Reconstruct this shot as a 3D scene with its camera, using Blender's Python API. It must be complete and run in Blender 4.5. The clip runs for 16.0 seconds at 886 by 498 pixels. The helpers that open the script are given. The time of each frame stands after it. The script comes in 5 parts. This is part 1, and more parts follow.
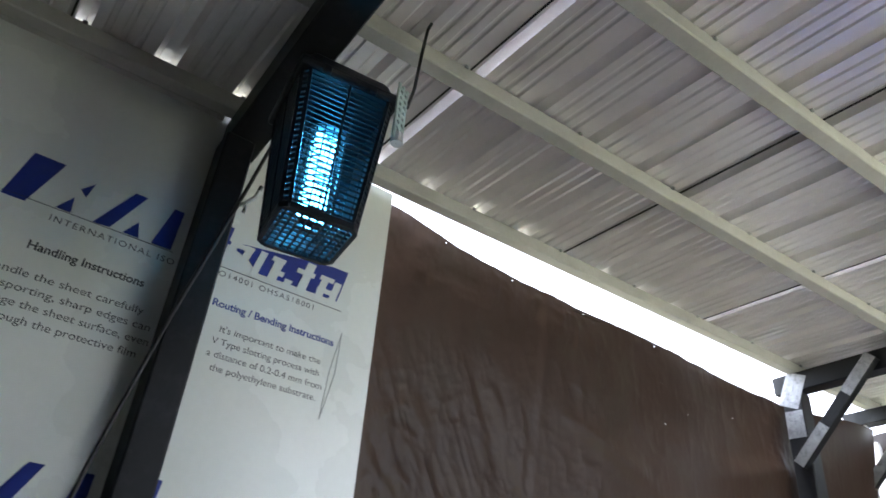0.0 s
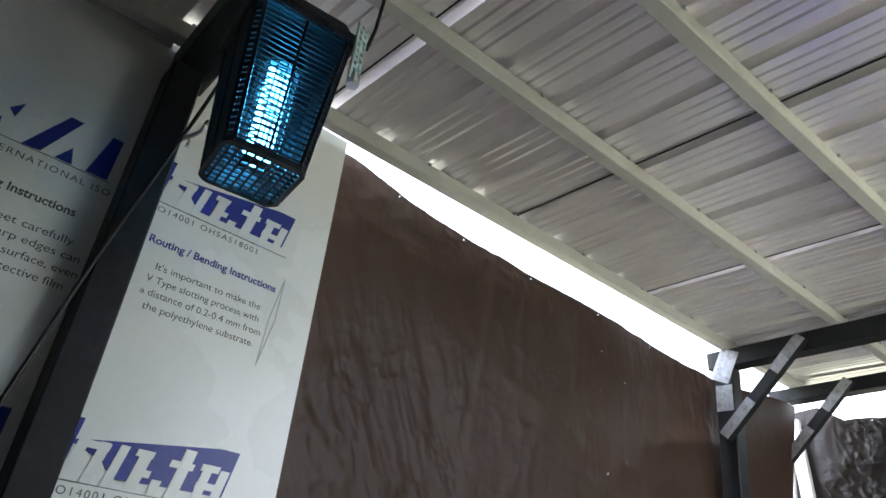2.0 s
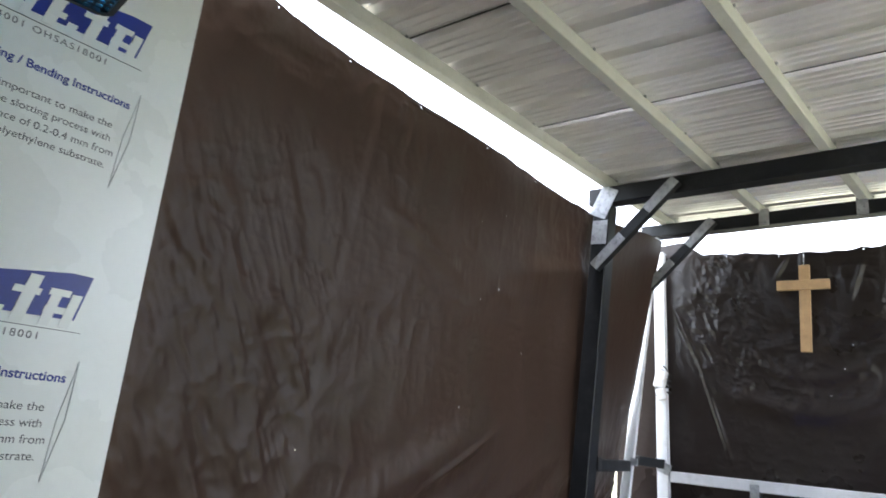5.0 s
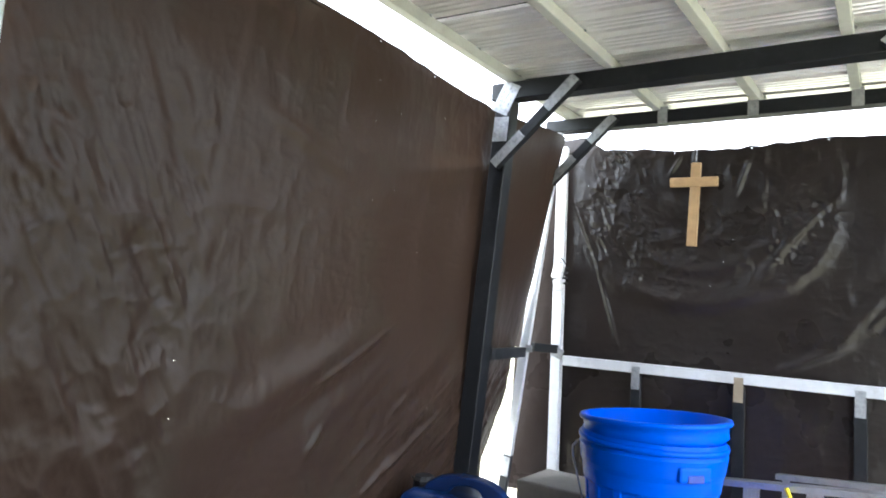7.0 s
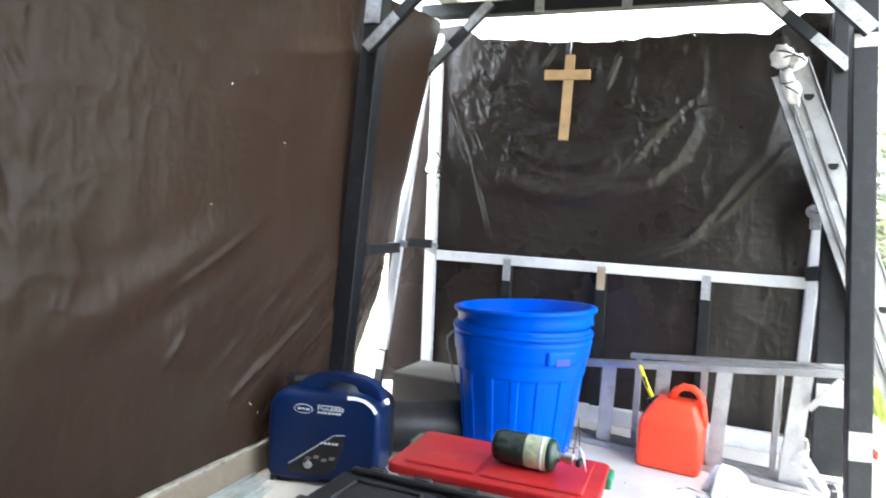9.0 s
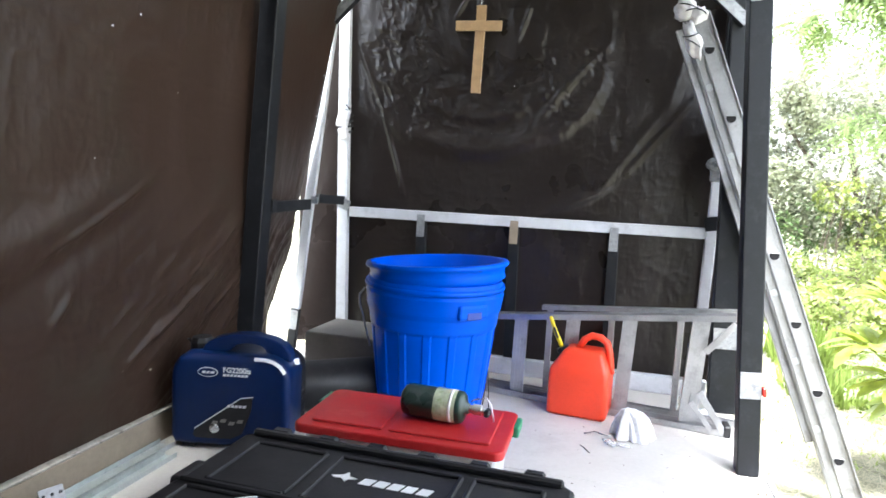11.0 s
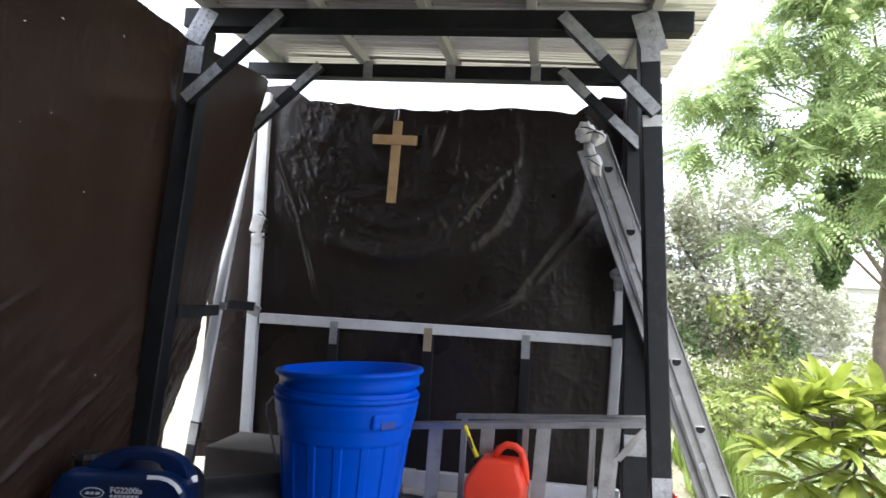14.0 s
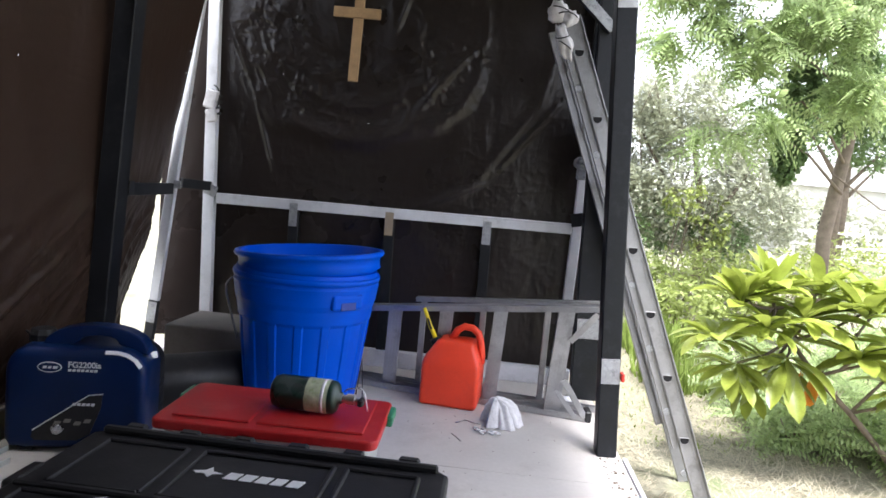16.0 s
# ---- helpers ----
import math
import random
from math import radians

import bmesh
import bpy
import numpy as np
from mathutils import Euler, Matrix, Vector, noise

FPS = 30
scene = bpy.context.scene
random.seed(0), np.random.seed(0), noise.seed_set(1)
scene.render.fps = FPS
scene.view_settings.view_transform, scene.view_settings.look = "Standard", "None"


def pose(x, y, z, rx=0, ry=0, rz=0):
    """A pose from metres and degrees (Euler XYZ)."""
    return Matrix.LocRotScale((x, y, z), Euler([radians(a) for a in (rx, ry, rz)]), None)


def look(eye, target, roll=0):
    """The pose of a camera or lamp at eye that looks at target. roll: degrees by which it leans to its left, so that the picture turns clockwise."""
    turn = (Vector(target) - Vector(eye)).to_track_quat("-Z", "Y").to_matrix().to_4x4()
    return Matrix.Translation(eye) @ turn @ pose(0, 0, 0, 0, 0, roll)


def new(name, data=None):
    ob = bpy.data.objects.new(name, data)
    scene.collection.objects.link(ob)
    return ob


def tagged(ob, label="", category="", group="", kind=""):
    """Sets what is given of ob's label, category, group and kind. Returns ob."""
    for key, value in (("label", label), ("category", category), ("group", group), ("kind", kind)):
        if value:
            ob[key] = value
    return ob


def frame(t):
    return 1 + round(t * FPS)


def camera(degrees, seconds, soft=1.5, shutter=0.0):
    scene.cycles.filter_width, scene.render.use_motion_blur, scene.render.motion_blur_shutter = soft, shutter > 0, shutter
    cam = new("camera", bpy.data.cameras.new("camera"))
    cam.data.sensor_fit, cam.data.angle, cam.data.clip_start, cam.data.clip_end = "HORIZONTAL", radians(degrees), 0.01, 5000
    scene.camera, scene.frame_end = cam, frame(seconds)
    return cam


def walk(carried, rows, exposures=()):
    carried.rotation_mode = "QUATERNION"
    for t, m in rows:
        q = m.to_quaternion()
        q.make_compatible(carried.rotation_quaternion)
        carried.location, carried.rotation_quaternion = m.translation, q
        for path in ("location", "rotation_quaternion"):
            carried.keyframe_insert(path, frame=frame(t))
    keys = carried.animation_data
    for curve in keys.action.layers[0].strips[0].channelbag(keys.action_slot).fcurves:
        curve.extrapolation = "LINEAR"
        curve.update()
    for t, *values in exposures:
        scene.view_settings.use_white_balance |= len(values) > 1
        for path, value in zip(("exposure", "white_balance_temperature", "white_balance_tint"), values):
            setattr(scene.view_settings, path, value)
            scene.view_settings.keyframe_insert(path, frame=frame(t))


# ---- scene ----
cam = camera(67.6, 16.0, soft=1.6, shutter=0.5)
PATH = [
    (0, (1.42, -3.896, 0.912), (0.048, -2.94, 2.009), 4.2),
    (0.5, (1.406, -3.888, 0.915), (0.075, -2.859, 1.995), 4.9),
    (1, (1.406, -3.878, 0.915), (0.099, -2.801, 1.98), 5.0),
    (1.5, (1.429, -3.861, 0.918), (0.095, -2.788, 1.954), 6.1),
    (2, (1.402, -3.867, 0.915), (0.074, -2.761, 1.921), 5.7),
    (2.5, (1.396, -3.868, 0.908), (0.098, -2.737, 1.925), 6.8),
    (3, (1.398, -3.855, 0.909), (0.115, -2.641, 1.846), 6.7),
    (3.5, (1.395, -3.843, 0.902), (0.109, -2.553, 1.729), 6.5),
    (4, (1.399, -3.83, 0.9), (0.133, -2.472, 1.644), 5.9),
    (4.2, (1.402, -3.826, 0.907), (0.13, -2.45, 1.607), 6.1),
    (6.3, (1.562, -3.74, 1.094), (0.383, -2.147, 1.36), 5.2),
    (6.5, (1.563, -3.731, 1.097), (0.404, -2.119, 1.342), 5.2),
    (7, (1.552, -3.719, 1.079), (0.464, -2.051, 1.261), 4.2),
    (7.5, (1.565, -3.7, 1.082), (0.541, -1.986, 1.195), 4.1),
    (8, (1.554, -3.668, 1.075), (0.615, -1.902, 1.113), 3.8),
    (8.5, (1.519, -3.649, 1.066), (0.64, -1.852, 1.074), 3.3),
    (9, (1.488, -3.629, 1.065), (0.758, -1.77, 0.965), 3.5),
    (9.5, (1.475, -3.588, 1.054), (0.832, -1.706, 0.845), 3.3),
    (9.7, (1.484, -3.586, 1.052), (0.855, -1.704, 0.8), 3.5),
    (11.8, (1.525, -3.56, 1.045), (1.077, -1.613, 0.951), 2.4),
    (12, (1.517, -3.578, 1.039), (1.06, -1.631, 1.028), 2.4),
    (12.5, (1.51, -3.596, 1.042), (1.034, -1.654, 1.102), 2.8),
    (13, (1.512, -3.586, 1.035), (1.049, -1.642, 1.11), 3.1),
    (13.5, (1.515, -3.579, 1.04), (1.128, -1.62, 1.153), 2.9),
    (14, (1.516, -3.577, 1.03), (1.252, -1.6, 1.167), 3.7),
    (14.5, (1.51, -3.576, 1.021), (1.289, -1.59, 1.091), 3.2),
    (15, (1.513, -3.553, 1.017), (1.335, -1.563, 0.927), 3.8),
    (15.5, (1.511, -3.547, 1.02), (1.374, -1.559, 0.853), 4.4),
    (16, (1.508, -3.544, 1.014), (1.386, -1.557, 0.823), 5.2),
]
walk(cam, [(t, look(eye, target, roll)) for t, eye, target, roll in PATH],
     [(0, 2.9, 5950, 13), (4, 2.7, 6000, 12), (6.5, 3.15, 5900, 8.5), (9.5, 3.62, 6050, 7.5), (12, 2.4, 6000, 12), (14.5, 1.85, 6050, 14), (16, 1.9, 6100, 15.5)])

# ---- world, sun ----
world = bpy.data.worlds.new("world")
scene.world = world
world.use_nodes = True
wn = world.node_tree.nodes
sky = wn.new("ShaderNodeTexSky")
sky.sky_type, sky.sun_disc = "NISHITA", False
sky.sun_elevation, sky.sun_rotation = radians(77), radians(169)
sky.air_density, sky.dust_density = 1.0, 1.6
wn["Background"].inputs["Strength"].default_value = 0.19
haze = wn.new("ShaderNodeHueSaturation")
haze.inputs["Saturation"].default_value = 0.22
world.node_tree.links.new(sky.outputs[0], haze.inputs["Color"])
world.node_tree.links.new(haze.outputs[0], wn["Background"].inputs["Color"])
sun = new("sun", bpy.data.lights.new("sun", "SUN"))
sun.data.energy, sun.data.angle, sun.data.color = 3.4, radians(14), (1.0, 0.96, 0.90)
sun.matrix_world = look((0.3, -1.5, 6.5), (0, 0, 0))


# ---- materials ----
def mat(name, base, rough=0.5, metal=0.0, var=0.18, scale=6.0, bump=0.15, fine=90.0, spec=0.5, stain=None, amount=0.4, rand=0.0, island=0.0, see=0.0, gloss=0.15, crinkle=0.0):
    """Two scales of variation, an optional stain colour, fine relief, and uneven gloss."""
    m = bpy.data.materials.new(name)
    m.use_nodes = True
    n, l = m.node_tree.nodes, m.node_tree.links
    b = n["Principled BSDF"]
    co = n.new("ShaderNodeTexCoord")
    big, small = n.new("ShaderNodeTexNoise"), n.new("ShaderNodeTexNoise")
    big.inputs["Scale"].default_value, big.inputs["Detail"].default_value = scale, 6
    small.inputs["Scale"].default_value, small.inputs["Detail"].default_value = fine, 3
    for t in (big, small):
        l.new(co.outputs["Object"], t.inputs["Vector"])
    add = n.new("ShaderNodeMath"); add.operation = "MULTIPLY_ADD"
    add.inputs[1].default_value, add.inputs[2].default_value = 0.35, 0.0
    l.new(small.outputs[0], add.inputs[0])
    tot = n.new("ShaderNodeMath"); tot.operation = "ADD"
    l.new(big.outputs[0], tot.inputs[0]); l.new(add.outputs[0], tot.inputs[1])
    last = tot.outputs[0]
    for amount_r, source in ((rand, "ShaderNodeObjectInfo"), (island, "ShaderNodeNewGeometry")):
        if amount_r:
            r = n.new(source)
            k = n.new("ShaderNodeMath"); k.operation = "MULTIPLY_ADD"
            l.new(r.outputs["Random" if source == "ShaderNodeObjectInfo" else "Random Per Island"], k.inputs[0])
            k.inputs[1].default_value = amount_r
            l.new(last, k.inputs[2])
            last = k.outputs[0]
    mid = 0.675 + (rand + island) / 2
    rng = n.new("ShaderNodeMapRange")
    rng.inputs["From Min"].default_value, rng.inputs["From Max"].default_value = mid - 0.3 - (rand + island) / 2, mid + 0.3 + (rand + island) / 2
    l.new(last, rng.inputs["Value"])
    ramp = n.new("ShaderNodeValToRGB")
    lo, hi = [max(c * (1 - var), 0) for c in base], [min(c * (1 + var), 1) for c in base]
    ramp.color_ramp.elements[0].color, ramp.color_ramp.elements[1].color = (*lo, 1), (*hi, 1)
    l.new(rng.outputs[0], ramp.inputs[0])
    colour = ramp.outputs[0]
    if stain:
        sn = n.new("ShaderNodeTexNoise")
        sn.inputs["Scale"].default_value, sn.inputs["Detail"].default_value, sn.inputs["Roughness"].default_value = scale * 1.7, 8, 0.7
        l.new(co.outputs["Object"], sn.inputs["Vector"])
        sr = n.new("ShaderNodeMapRange")
        sr.inputs["From Min"].default_value, sr.inputs["From Max"].default_value, sr.inputs["To Max"].default_value = 0.52, 0.72, amount
        l.new(sn.outputs[0], sr.inputs["Value"])
        mx = n.new("ShaderNodeMix"); mx.data_type = "RGBA"
        l.new(sr.outputs[0], mx.inputs["Factor"]); l.new(colour, mx.inputs["A"])
        mx.inputs["B"].default_value = (*stain, 1)
        colour = mx.outputs["Result"]
    l.new(colour, b.inputs["Base Color"])
    gl = n.new("ShaderNodeMapRange")
    gl.inputs["To Min"].default_value, gl.inputs["To Max"].default_value = max(rough - gloss, 0.03), min(rough + gloss, 1)
    l.new(big.outputs[0], gl.inputs["Value"]); l.new(gl.outputs[0], b.inputs["Roughness"])
    b.inputs["Metallic"].default_value = metal
    b.inputs["Specular IOR Level"].default_value = spec
    if bump:
        bp = n.new("ShaderNodeBump")
        bp.inputs["Strength"].default_value, bp.inputs["Distance"].default_value = bump, 0.004
        l.new(tot.outputs[0], bp.inputs["Height"]); l.new(bp.outputs[0], b.inputs["Normal"])
        if crinkle:
            mp = n.new("ShaderNodeMapping")
            mp.inputs["Rotation"].default_value, mp.inputs["Scale"].default_value = (radians(38), radians(-38), 0), (1, 1, 0.28)
            l.new(co.outputs["Object"], mp.inputs["Vector"])
            for sc, dist in ((6.0, 0.02), (22.0, 0.010), (60.0, 0.004)):
                rg = n.new("ShaderNodeTexNoise")
                rg.noise_type = "RIDGED_MULTIFRACTAL"
                rg.inputs["Scale"].default_value, rg.inputs["Detail"].default_value, rg.inputs["Distortion"].default_value = sc, 3, 0.6
                l.new(mp.outputs[0], rg.inputs["Vector"])
                b2 = n.new("ShaderNodeBump")
                b2.inputs["Strength"].default_value, b2.inputs["Distance"].default_value = crinkle, dist
                l.new(rg.outputs[0], b2.inputs["Height"]); l.new(bp.outputs[0], b2.inputs["Normal"]); l.new(b2.outputs[0], b.inputs["Normal"])
                bp = b2
    if see:
        tr = n.new("ShaderNodeBsdfTranslucent")
        l.new(colour, tr.inputs["Color"])
        ms = n.new("ShaderNodeMixShader"); ms.inputs[0].default_value = see
        l.new(b.outputs[0], ms.inputs[1]); l.new(tr.outputs[0], ms.inputs[2])
        l.new(ms.outputs[0], n["Material Output"].inputs["Surface"])
    return m


def glow(name, colour, strength):
    m = bpy.data.materials.new(name)
    m.use_nodes = True
    b = m.node_tree.nodes["Principled BSDF"]
    b.inputs["Base Color"].default_value = (*colour, 1)
    b.inputs["Emission Color"].default_value = (*colour, 1)
    b.inputs["Emission Strength"].default_value = strength
    return m


TARP = mat("brown_tarp", (0.032, 0.0195, 0.0142), 0.37, 0, 0.35, 1.1, 0.2, 260, 0.15, (0.036, 0.031, 0.023), 0.7, see=0.05, gloss=0.10, crinkle=0.10)
TARP_B = mat("dark_tarp", (0.017, 0.0125, 0.0110), 0.29, 0, 0.3, 2.0, 0.3, 260, 0.40, (0.034, 0.027, 0.025), 0.5, see=0.02, gloss=0.09, crinkle=0.16)
BLACK = mat("black_paint", (0.0085, 0.0098, 0.0125), 0.5, 0, 0.35, 9, 0.3, 70, 0.28, (0.036, 0.039, 0.044), 0.4)
GALV = mat("grey_galvanised", (0.36, 0.37, 0.39), 0.5, 0.45, 0.3, 26, 0.25, 140, 0.5, (0.06, 0.065, 0.07), 0.75)
WHITEM = mat("white_timber", (0.62, 0.63, 0.66), 0.55, 0, 0.12, 7, 0.2, 80, 0.4, (0.35, 0.35, 0.36), 0.5)
PURL = mat("cream_purlin", (0.47, 0.475, 0.45), 0.5, 0.1, 0.12, 8, 0.15, 90, 0.4, (0.34, 0.33, 0.29), 0.35)
ROOF = mat("zinc_roof", (0.80, 0.78, 0.795), 0.33, 0.55, 0.08, 3.5, 0.04, 40, 0.5, gloss=0.06)
PANEL = mat("white_film_panel", (0.73, 0.765, 0.745), 0.27, 0, 0.05, 3, 0.05, 60, 0.5, gloss=0.06)
BLUEINK = mat("blue_ink", (0.018, 0.035, 0.24), 0.35, 0, 0.2, 12, 0.0, 80, 0.4)
FAINT = mat("faint_print", (0.40, 0.43, 0.43), 0.4, 0, 0.1, 12, 0.0, 80, 0.3)
INK = mat("grey_ink", (0.06, 0.065, 0.075), 0.45, 0, 0.2, 12, 0.0, 80, 0.3)
FLOOR = mat("grey_floor_paint", (0.50, 0.475, 0.44), 0.55, 0, 0.12, 2.5, 0.25, 60, 0.4, (0.33, 0.30, 0.27), 0.45)
SILL = mat("tan_sill", (0.31, 0.255, 0.19), 0.7, 0, 0.2, 5, 0.3, 60, 0.3, (0.2, 0.17, 0.14), 0.4)
ALU = mat("dull_aluminium", (0.42, 0.42, 0.43), 0.40, 0.8, 0.2, 9, 0.12, 110, 0.5, (0.17, 0.165, 0.16), 0.55)
OLDALU = mat("weathered_aluminium", (0.27, 0.27, 0.275), 0.48, 0.55, 0.25, 7, 0.2, 110, 0.5, (0.11, 0.10, 0.095), 0.6)
OLDPAINT = mat("old_pale_paint", (0.36, 0.34, 0.30), 0.8, 0, 0.35, 14, 0.4, 70, 0.2, (0.07, 0.06, 0.05), 0.85)
ZINC = mat("pale_zinc", (0.50, 0.54, 0.53), 0.42, 0.5, 0.15, 12, 0.1, 120, 0.5, (0.30, 0.33, 0.33), 0.5)
STEEL = mat("bright_steel", (0.66, 0.67, 0.68), 0.28, 0.95, 0.1, 12, 0.08, 120, 0.5)
DARKHOLE = mat("dark_inside", (0.012, 0.012, 0.013), 0.8, 0, 0.2, 8, 0.1, 60, 0.2)
BLUE = mat("blue_plastic", (0.0002, 0.072, 0.56), 0.34, 0, 0.1, 5, 0.06, 120, 0.10, (0.0003, 0.060, 0.47), 0.3)
RED = mat("red_plastic", (0.38, 0.013, 0.015), 0.45, 0, 0.2, 6, 0.1, 120, 0.35, (0.46, 0.07, 0.065), 0.6)
ORANGE = mat("red_can_plastic", (0.76, 0.052, 0.016), 0.42, 0, 0.1, 5, 0.1, 90, 0.5, (0.6, 0.05, 0.03), 0.35)
NAVY = mat("navy_plastic", (0.001, 0.0135, 0.070), 0.40, 0, 0.15, 6, 0.12, 130, 0.25, (0.002, 0.012, 0.045), 0.4)
BLACKP = mat("black_plastic", (0.013, 0.013, 0.015), 0.46, 0, 0.3, 9, 0.25, 160, 0.34, (0.05, 0.046, 0.044), 0.45)
GREENP = mat("green_latch_plastic", (0.02, 0.17, 0.085), 0.45, 0, 0.15, 8, 0.05, 80)
CLEARP = mat("milky_tote_plastic", (0.55, 0.56, 0.56), 0.35, 0, 0.08, 6, 0.05, 80, 0.5, see=0.3)
YELLOW = mat("yellow_spout", (0.75, 0.58, 0.02), 0.4, 0, 0.1, 9, 0.05, 90)
BOTTLEG = mat("dark_green_paint", (0.007, 0.026, 0.02), 0.3, 0, 0.2, 9, 0.05, 120, 0.5)
LABELM = mat("pale_label", (0.40, 0.44, 0.30), 0.4, 0, 0.5, 38, 0.0, 120, 0.4, (0.13, 0.22, 0.05), 0.9)
WOOD = mat("pale_pine", (0.50, 0.335, 0.18), 0.6, 0, 0.2, 16, 0.2, 120, 0.3, (0.36, 0.22, 0.11), 0.4)
CLOTH = mat("white_rag", (0.62, 0.61, 0.62), 0.9, 0, 0.12, 30, 0.4, 300, 0.2, (0.25, 0.24, 0.26), 0.6)
GREYBOX = mat("grey_box", (0.22, 0.205, 0.185), 0.75, 0, 0.15, 7, 0.25, 70, 0.3, (0.12, 0.11, 0.1), 0.4)
CORD = mat("black_cord", (0.012, 0.012, 0.013), 0.5, 0, 0.2, 30, 0.1, 200)
WHITEINK = mat("white_print", (0.72, 0.73, 0.74), 0.5, 0, 0.08, 20, 0, 80)
GUNBLUE = mat("zapper_housing", (0.008, 0.009, 0.012), 0.42, 0, 0.25, 12, 0.1, 120, 0.3)
TUBE = glow("cyan_uv_tube", (0.08, 0.55, 1.0), 8.0)
REDLENS = mat("red_reflector", (0.7, 0.03, 0.02), 0.25, 0, 0.1, 20, 0.05, 90)
EARTH = mat("straw_ground", (0.22, 0.21, 0.15), 0.95, 0, 0.4, 1.4, 0.8, 26, 0.2, (0.10, 0.14, 0.05), 0.85)
STRAW = mat("dry_straw", (0.36, 0.33, 0.24), 0.9, 0, 0.3, 3, 0, 50, 0.2, island=0.5, see=0.2)
GRASS = mat("green_grass", (0.17, 0.23, 0.05), 0.8, 0, 0.5, 2, 0, 50, 0.2, island=0.6, see=0.35)
BARK = mat("grey_bark", (0.16, 0.13, 0.10), 0.9, 0, 0.3, 10, 0.9, 60, 0.2, (0.08, 0.09, 0.05), 0.5)
LEAF_Y = mat("bright_leaf", (0.27, 0.325, 0.055), 0.34, 0, 0.65, 4, 0, 40, 0.45, rand=0.5, see=0.4)
LEAF_O = mat("orange_leaf", (0.62, 0.24, 0.03), 0.5, 0, 0.3, 8, 0, 40, 0.4, rand=0.4, see=0.4)
LEAF_F = mat("feathery_leaf", (0.34, 0.43, 0.19), 0.5, 0, 0.5, 2, 0, 40, 0.35, island=0.7, see=0.5)
LEAF_G = mat("grey_green_leaf", (0.40, 0.42, 0.31), 0.6, 0, 0.5, 0.7, 0, 40, 0.3, island=0.8, see=0.4)
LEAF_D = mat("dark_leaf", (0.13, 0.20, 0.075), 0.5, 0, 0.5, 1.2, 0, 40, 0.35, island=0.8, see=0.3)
LEAF_L = mat("lime_leaf", (0.25, 0.30, 0.085), 0.5, 0, 0.6, 1.2, 0, 40, 0.35, island=0.7, see=0.4)
WALLW = mat("pale_render", (0.7, 0.69, 0.66), 0.8, 0, 0.08, 1, 0.2, 20, 0.3)


# ---- mesh helpers ----
def part(name, bm, material, parent=None, label="", smooth=False):
    me = bpy.data.meshes.new(name)
    bm.to_mesh(me); bm.free()
    if smooth:
        me.polygons.foreach_set("use_smooth", [True] * len(me.polygons))
    me.materials.append(material)
    ob = new(name, me)
    if parent:
        ob.parent = parent
    if label:
        ob["label"] = label
    return ob


def raw(name, verts, faces, material, parent=None, label="", smooth=False):
    me = bpy.data.meshes.new(name)
    me.from_pydata(verts if isinstance(verts, list) else verts.tolist(), [], faces if isinstance(faces, list) else faces.tolist())
    if smooth:
        me.polygons.foreach_set("use_smooth", [True] * len(me.polygons))
    me.materials.append(material)
    ob = new(name, me)
    if parent:
        ob.parent = parent
    if label:
        ob["label"] = label
    return ob


def thing(name, label, category, x=0, y=0, z=0, rz=0, group="", kind=""):
    e = new(name)
    e.empty_display_size = 0.05
    e.matrix_world = pose(x, y, z, 0, 0, rz)
    return tagged(e, label, category, group, kind)


def box(sx, sy, sz, at=(0, 0, 0), bevel=0.004, seg=1, rot=(0, 0, 0), bm=None, taper=1.0):
    """A bevelled block, centred at `at`; taper scales its top."""
    b = bmesh.new()
    bmesh.ops.create_cube(b, size=1)
    for v in b.verts:
        k = taper if v.co.z > 0 else 1
        v.co = Vector((v.co.x * sx * k, v.co.y * sy * k, v.co.z * sz))
    if bevel:
        bmesh.ops.bevel(b, geom=list(b.edges), offset=bevel, segments=seg, profile=0.5, affect="EDGES")
    b.transform(pose(*at, *rot))
    return merge(bm, b)


def merge(bm, b):
    if bm is None:
        return b
    me = bpy.data.meshes.new("tmp")
    b.to_mesh(me); b.free()
    bm.from_mesh(me)
    bpy.data.meshes.remove(me)
    return bm


def bar(p0, p1, w, h, bevel=0.003, up=(0, 0, 1), bm=None):
    """A bar from p0 to p1, w across, h along `up`."""
    p0, p1 = Vector(p0), Vector(p1)
    d = (p1 - p0)
    f = d.normalized()
    s = f.cross(Vector(up)).normalized()
    u = s.cross(f)
    b = box(w, d.length, h, bevel=bevel)
    m = Matrix((s, f, u)).transposed().to_4x4()
    m.translation = (p0 + p1) / 2
    b.transform(m)
    return merge(bm, b)


def tube(points, r, n=8, bm=None, taper=None):
    """A round tube through points."""
    b = bmesh.new()
    rings, pts = [], [Vector(p) for p in points]
    side = None
    for i, p in enumerate(pts):
        f = (pts[min(i + 1, len(pts) - 1)] - pts[max(i - 1, 0)]).normalized()
        if side is None:
            side = f.orthogonal().normalized()
        side = (side - f * side.dot(f)).normalized()
        u = f.cross(side)
        rr = r if taper is None else r * (1 + (taper - 1) * i / (len(pts) - 1))
        rings.append([b.verts.new(p + rr * (math.cos(a) * side + math.sin(a) * u)) for a in [2 * math.pi * k / n for k in range(n)]])
    for a, c in zip(rings, rings[1:]):
        for k in range(n):
            b.faces.new((a[k], a[(k + 1) % n], c[(k + 1) % n], c[k]))
    b.faces.new(rings[0][::-1]); b.faces.new(rings[-1])
    return merge(bm, b)


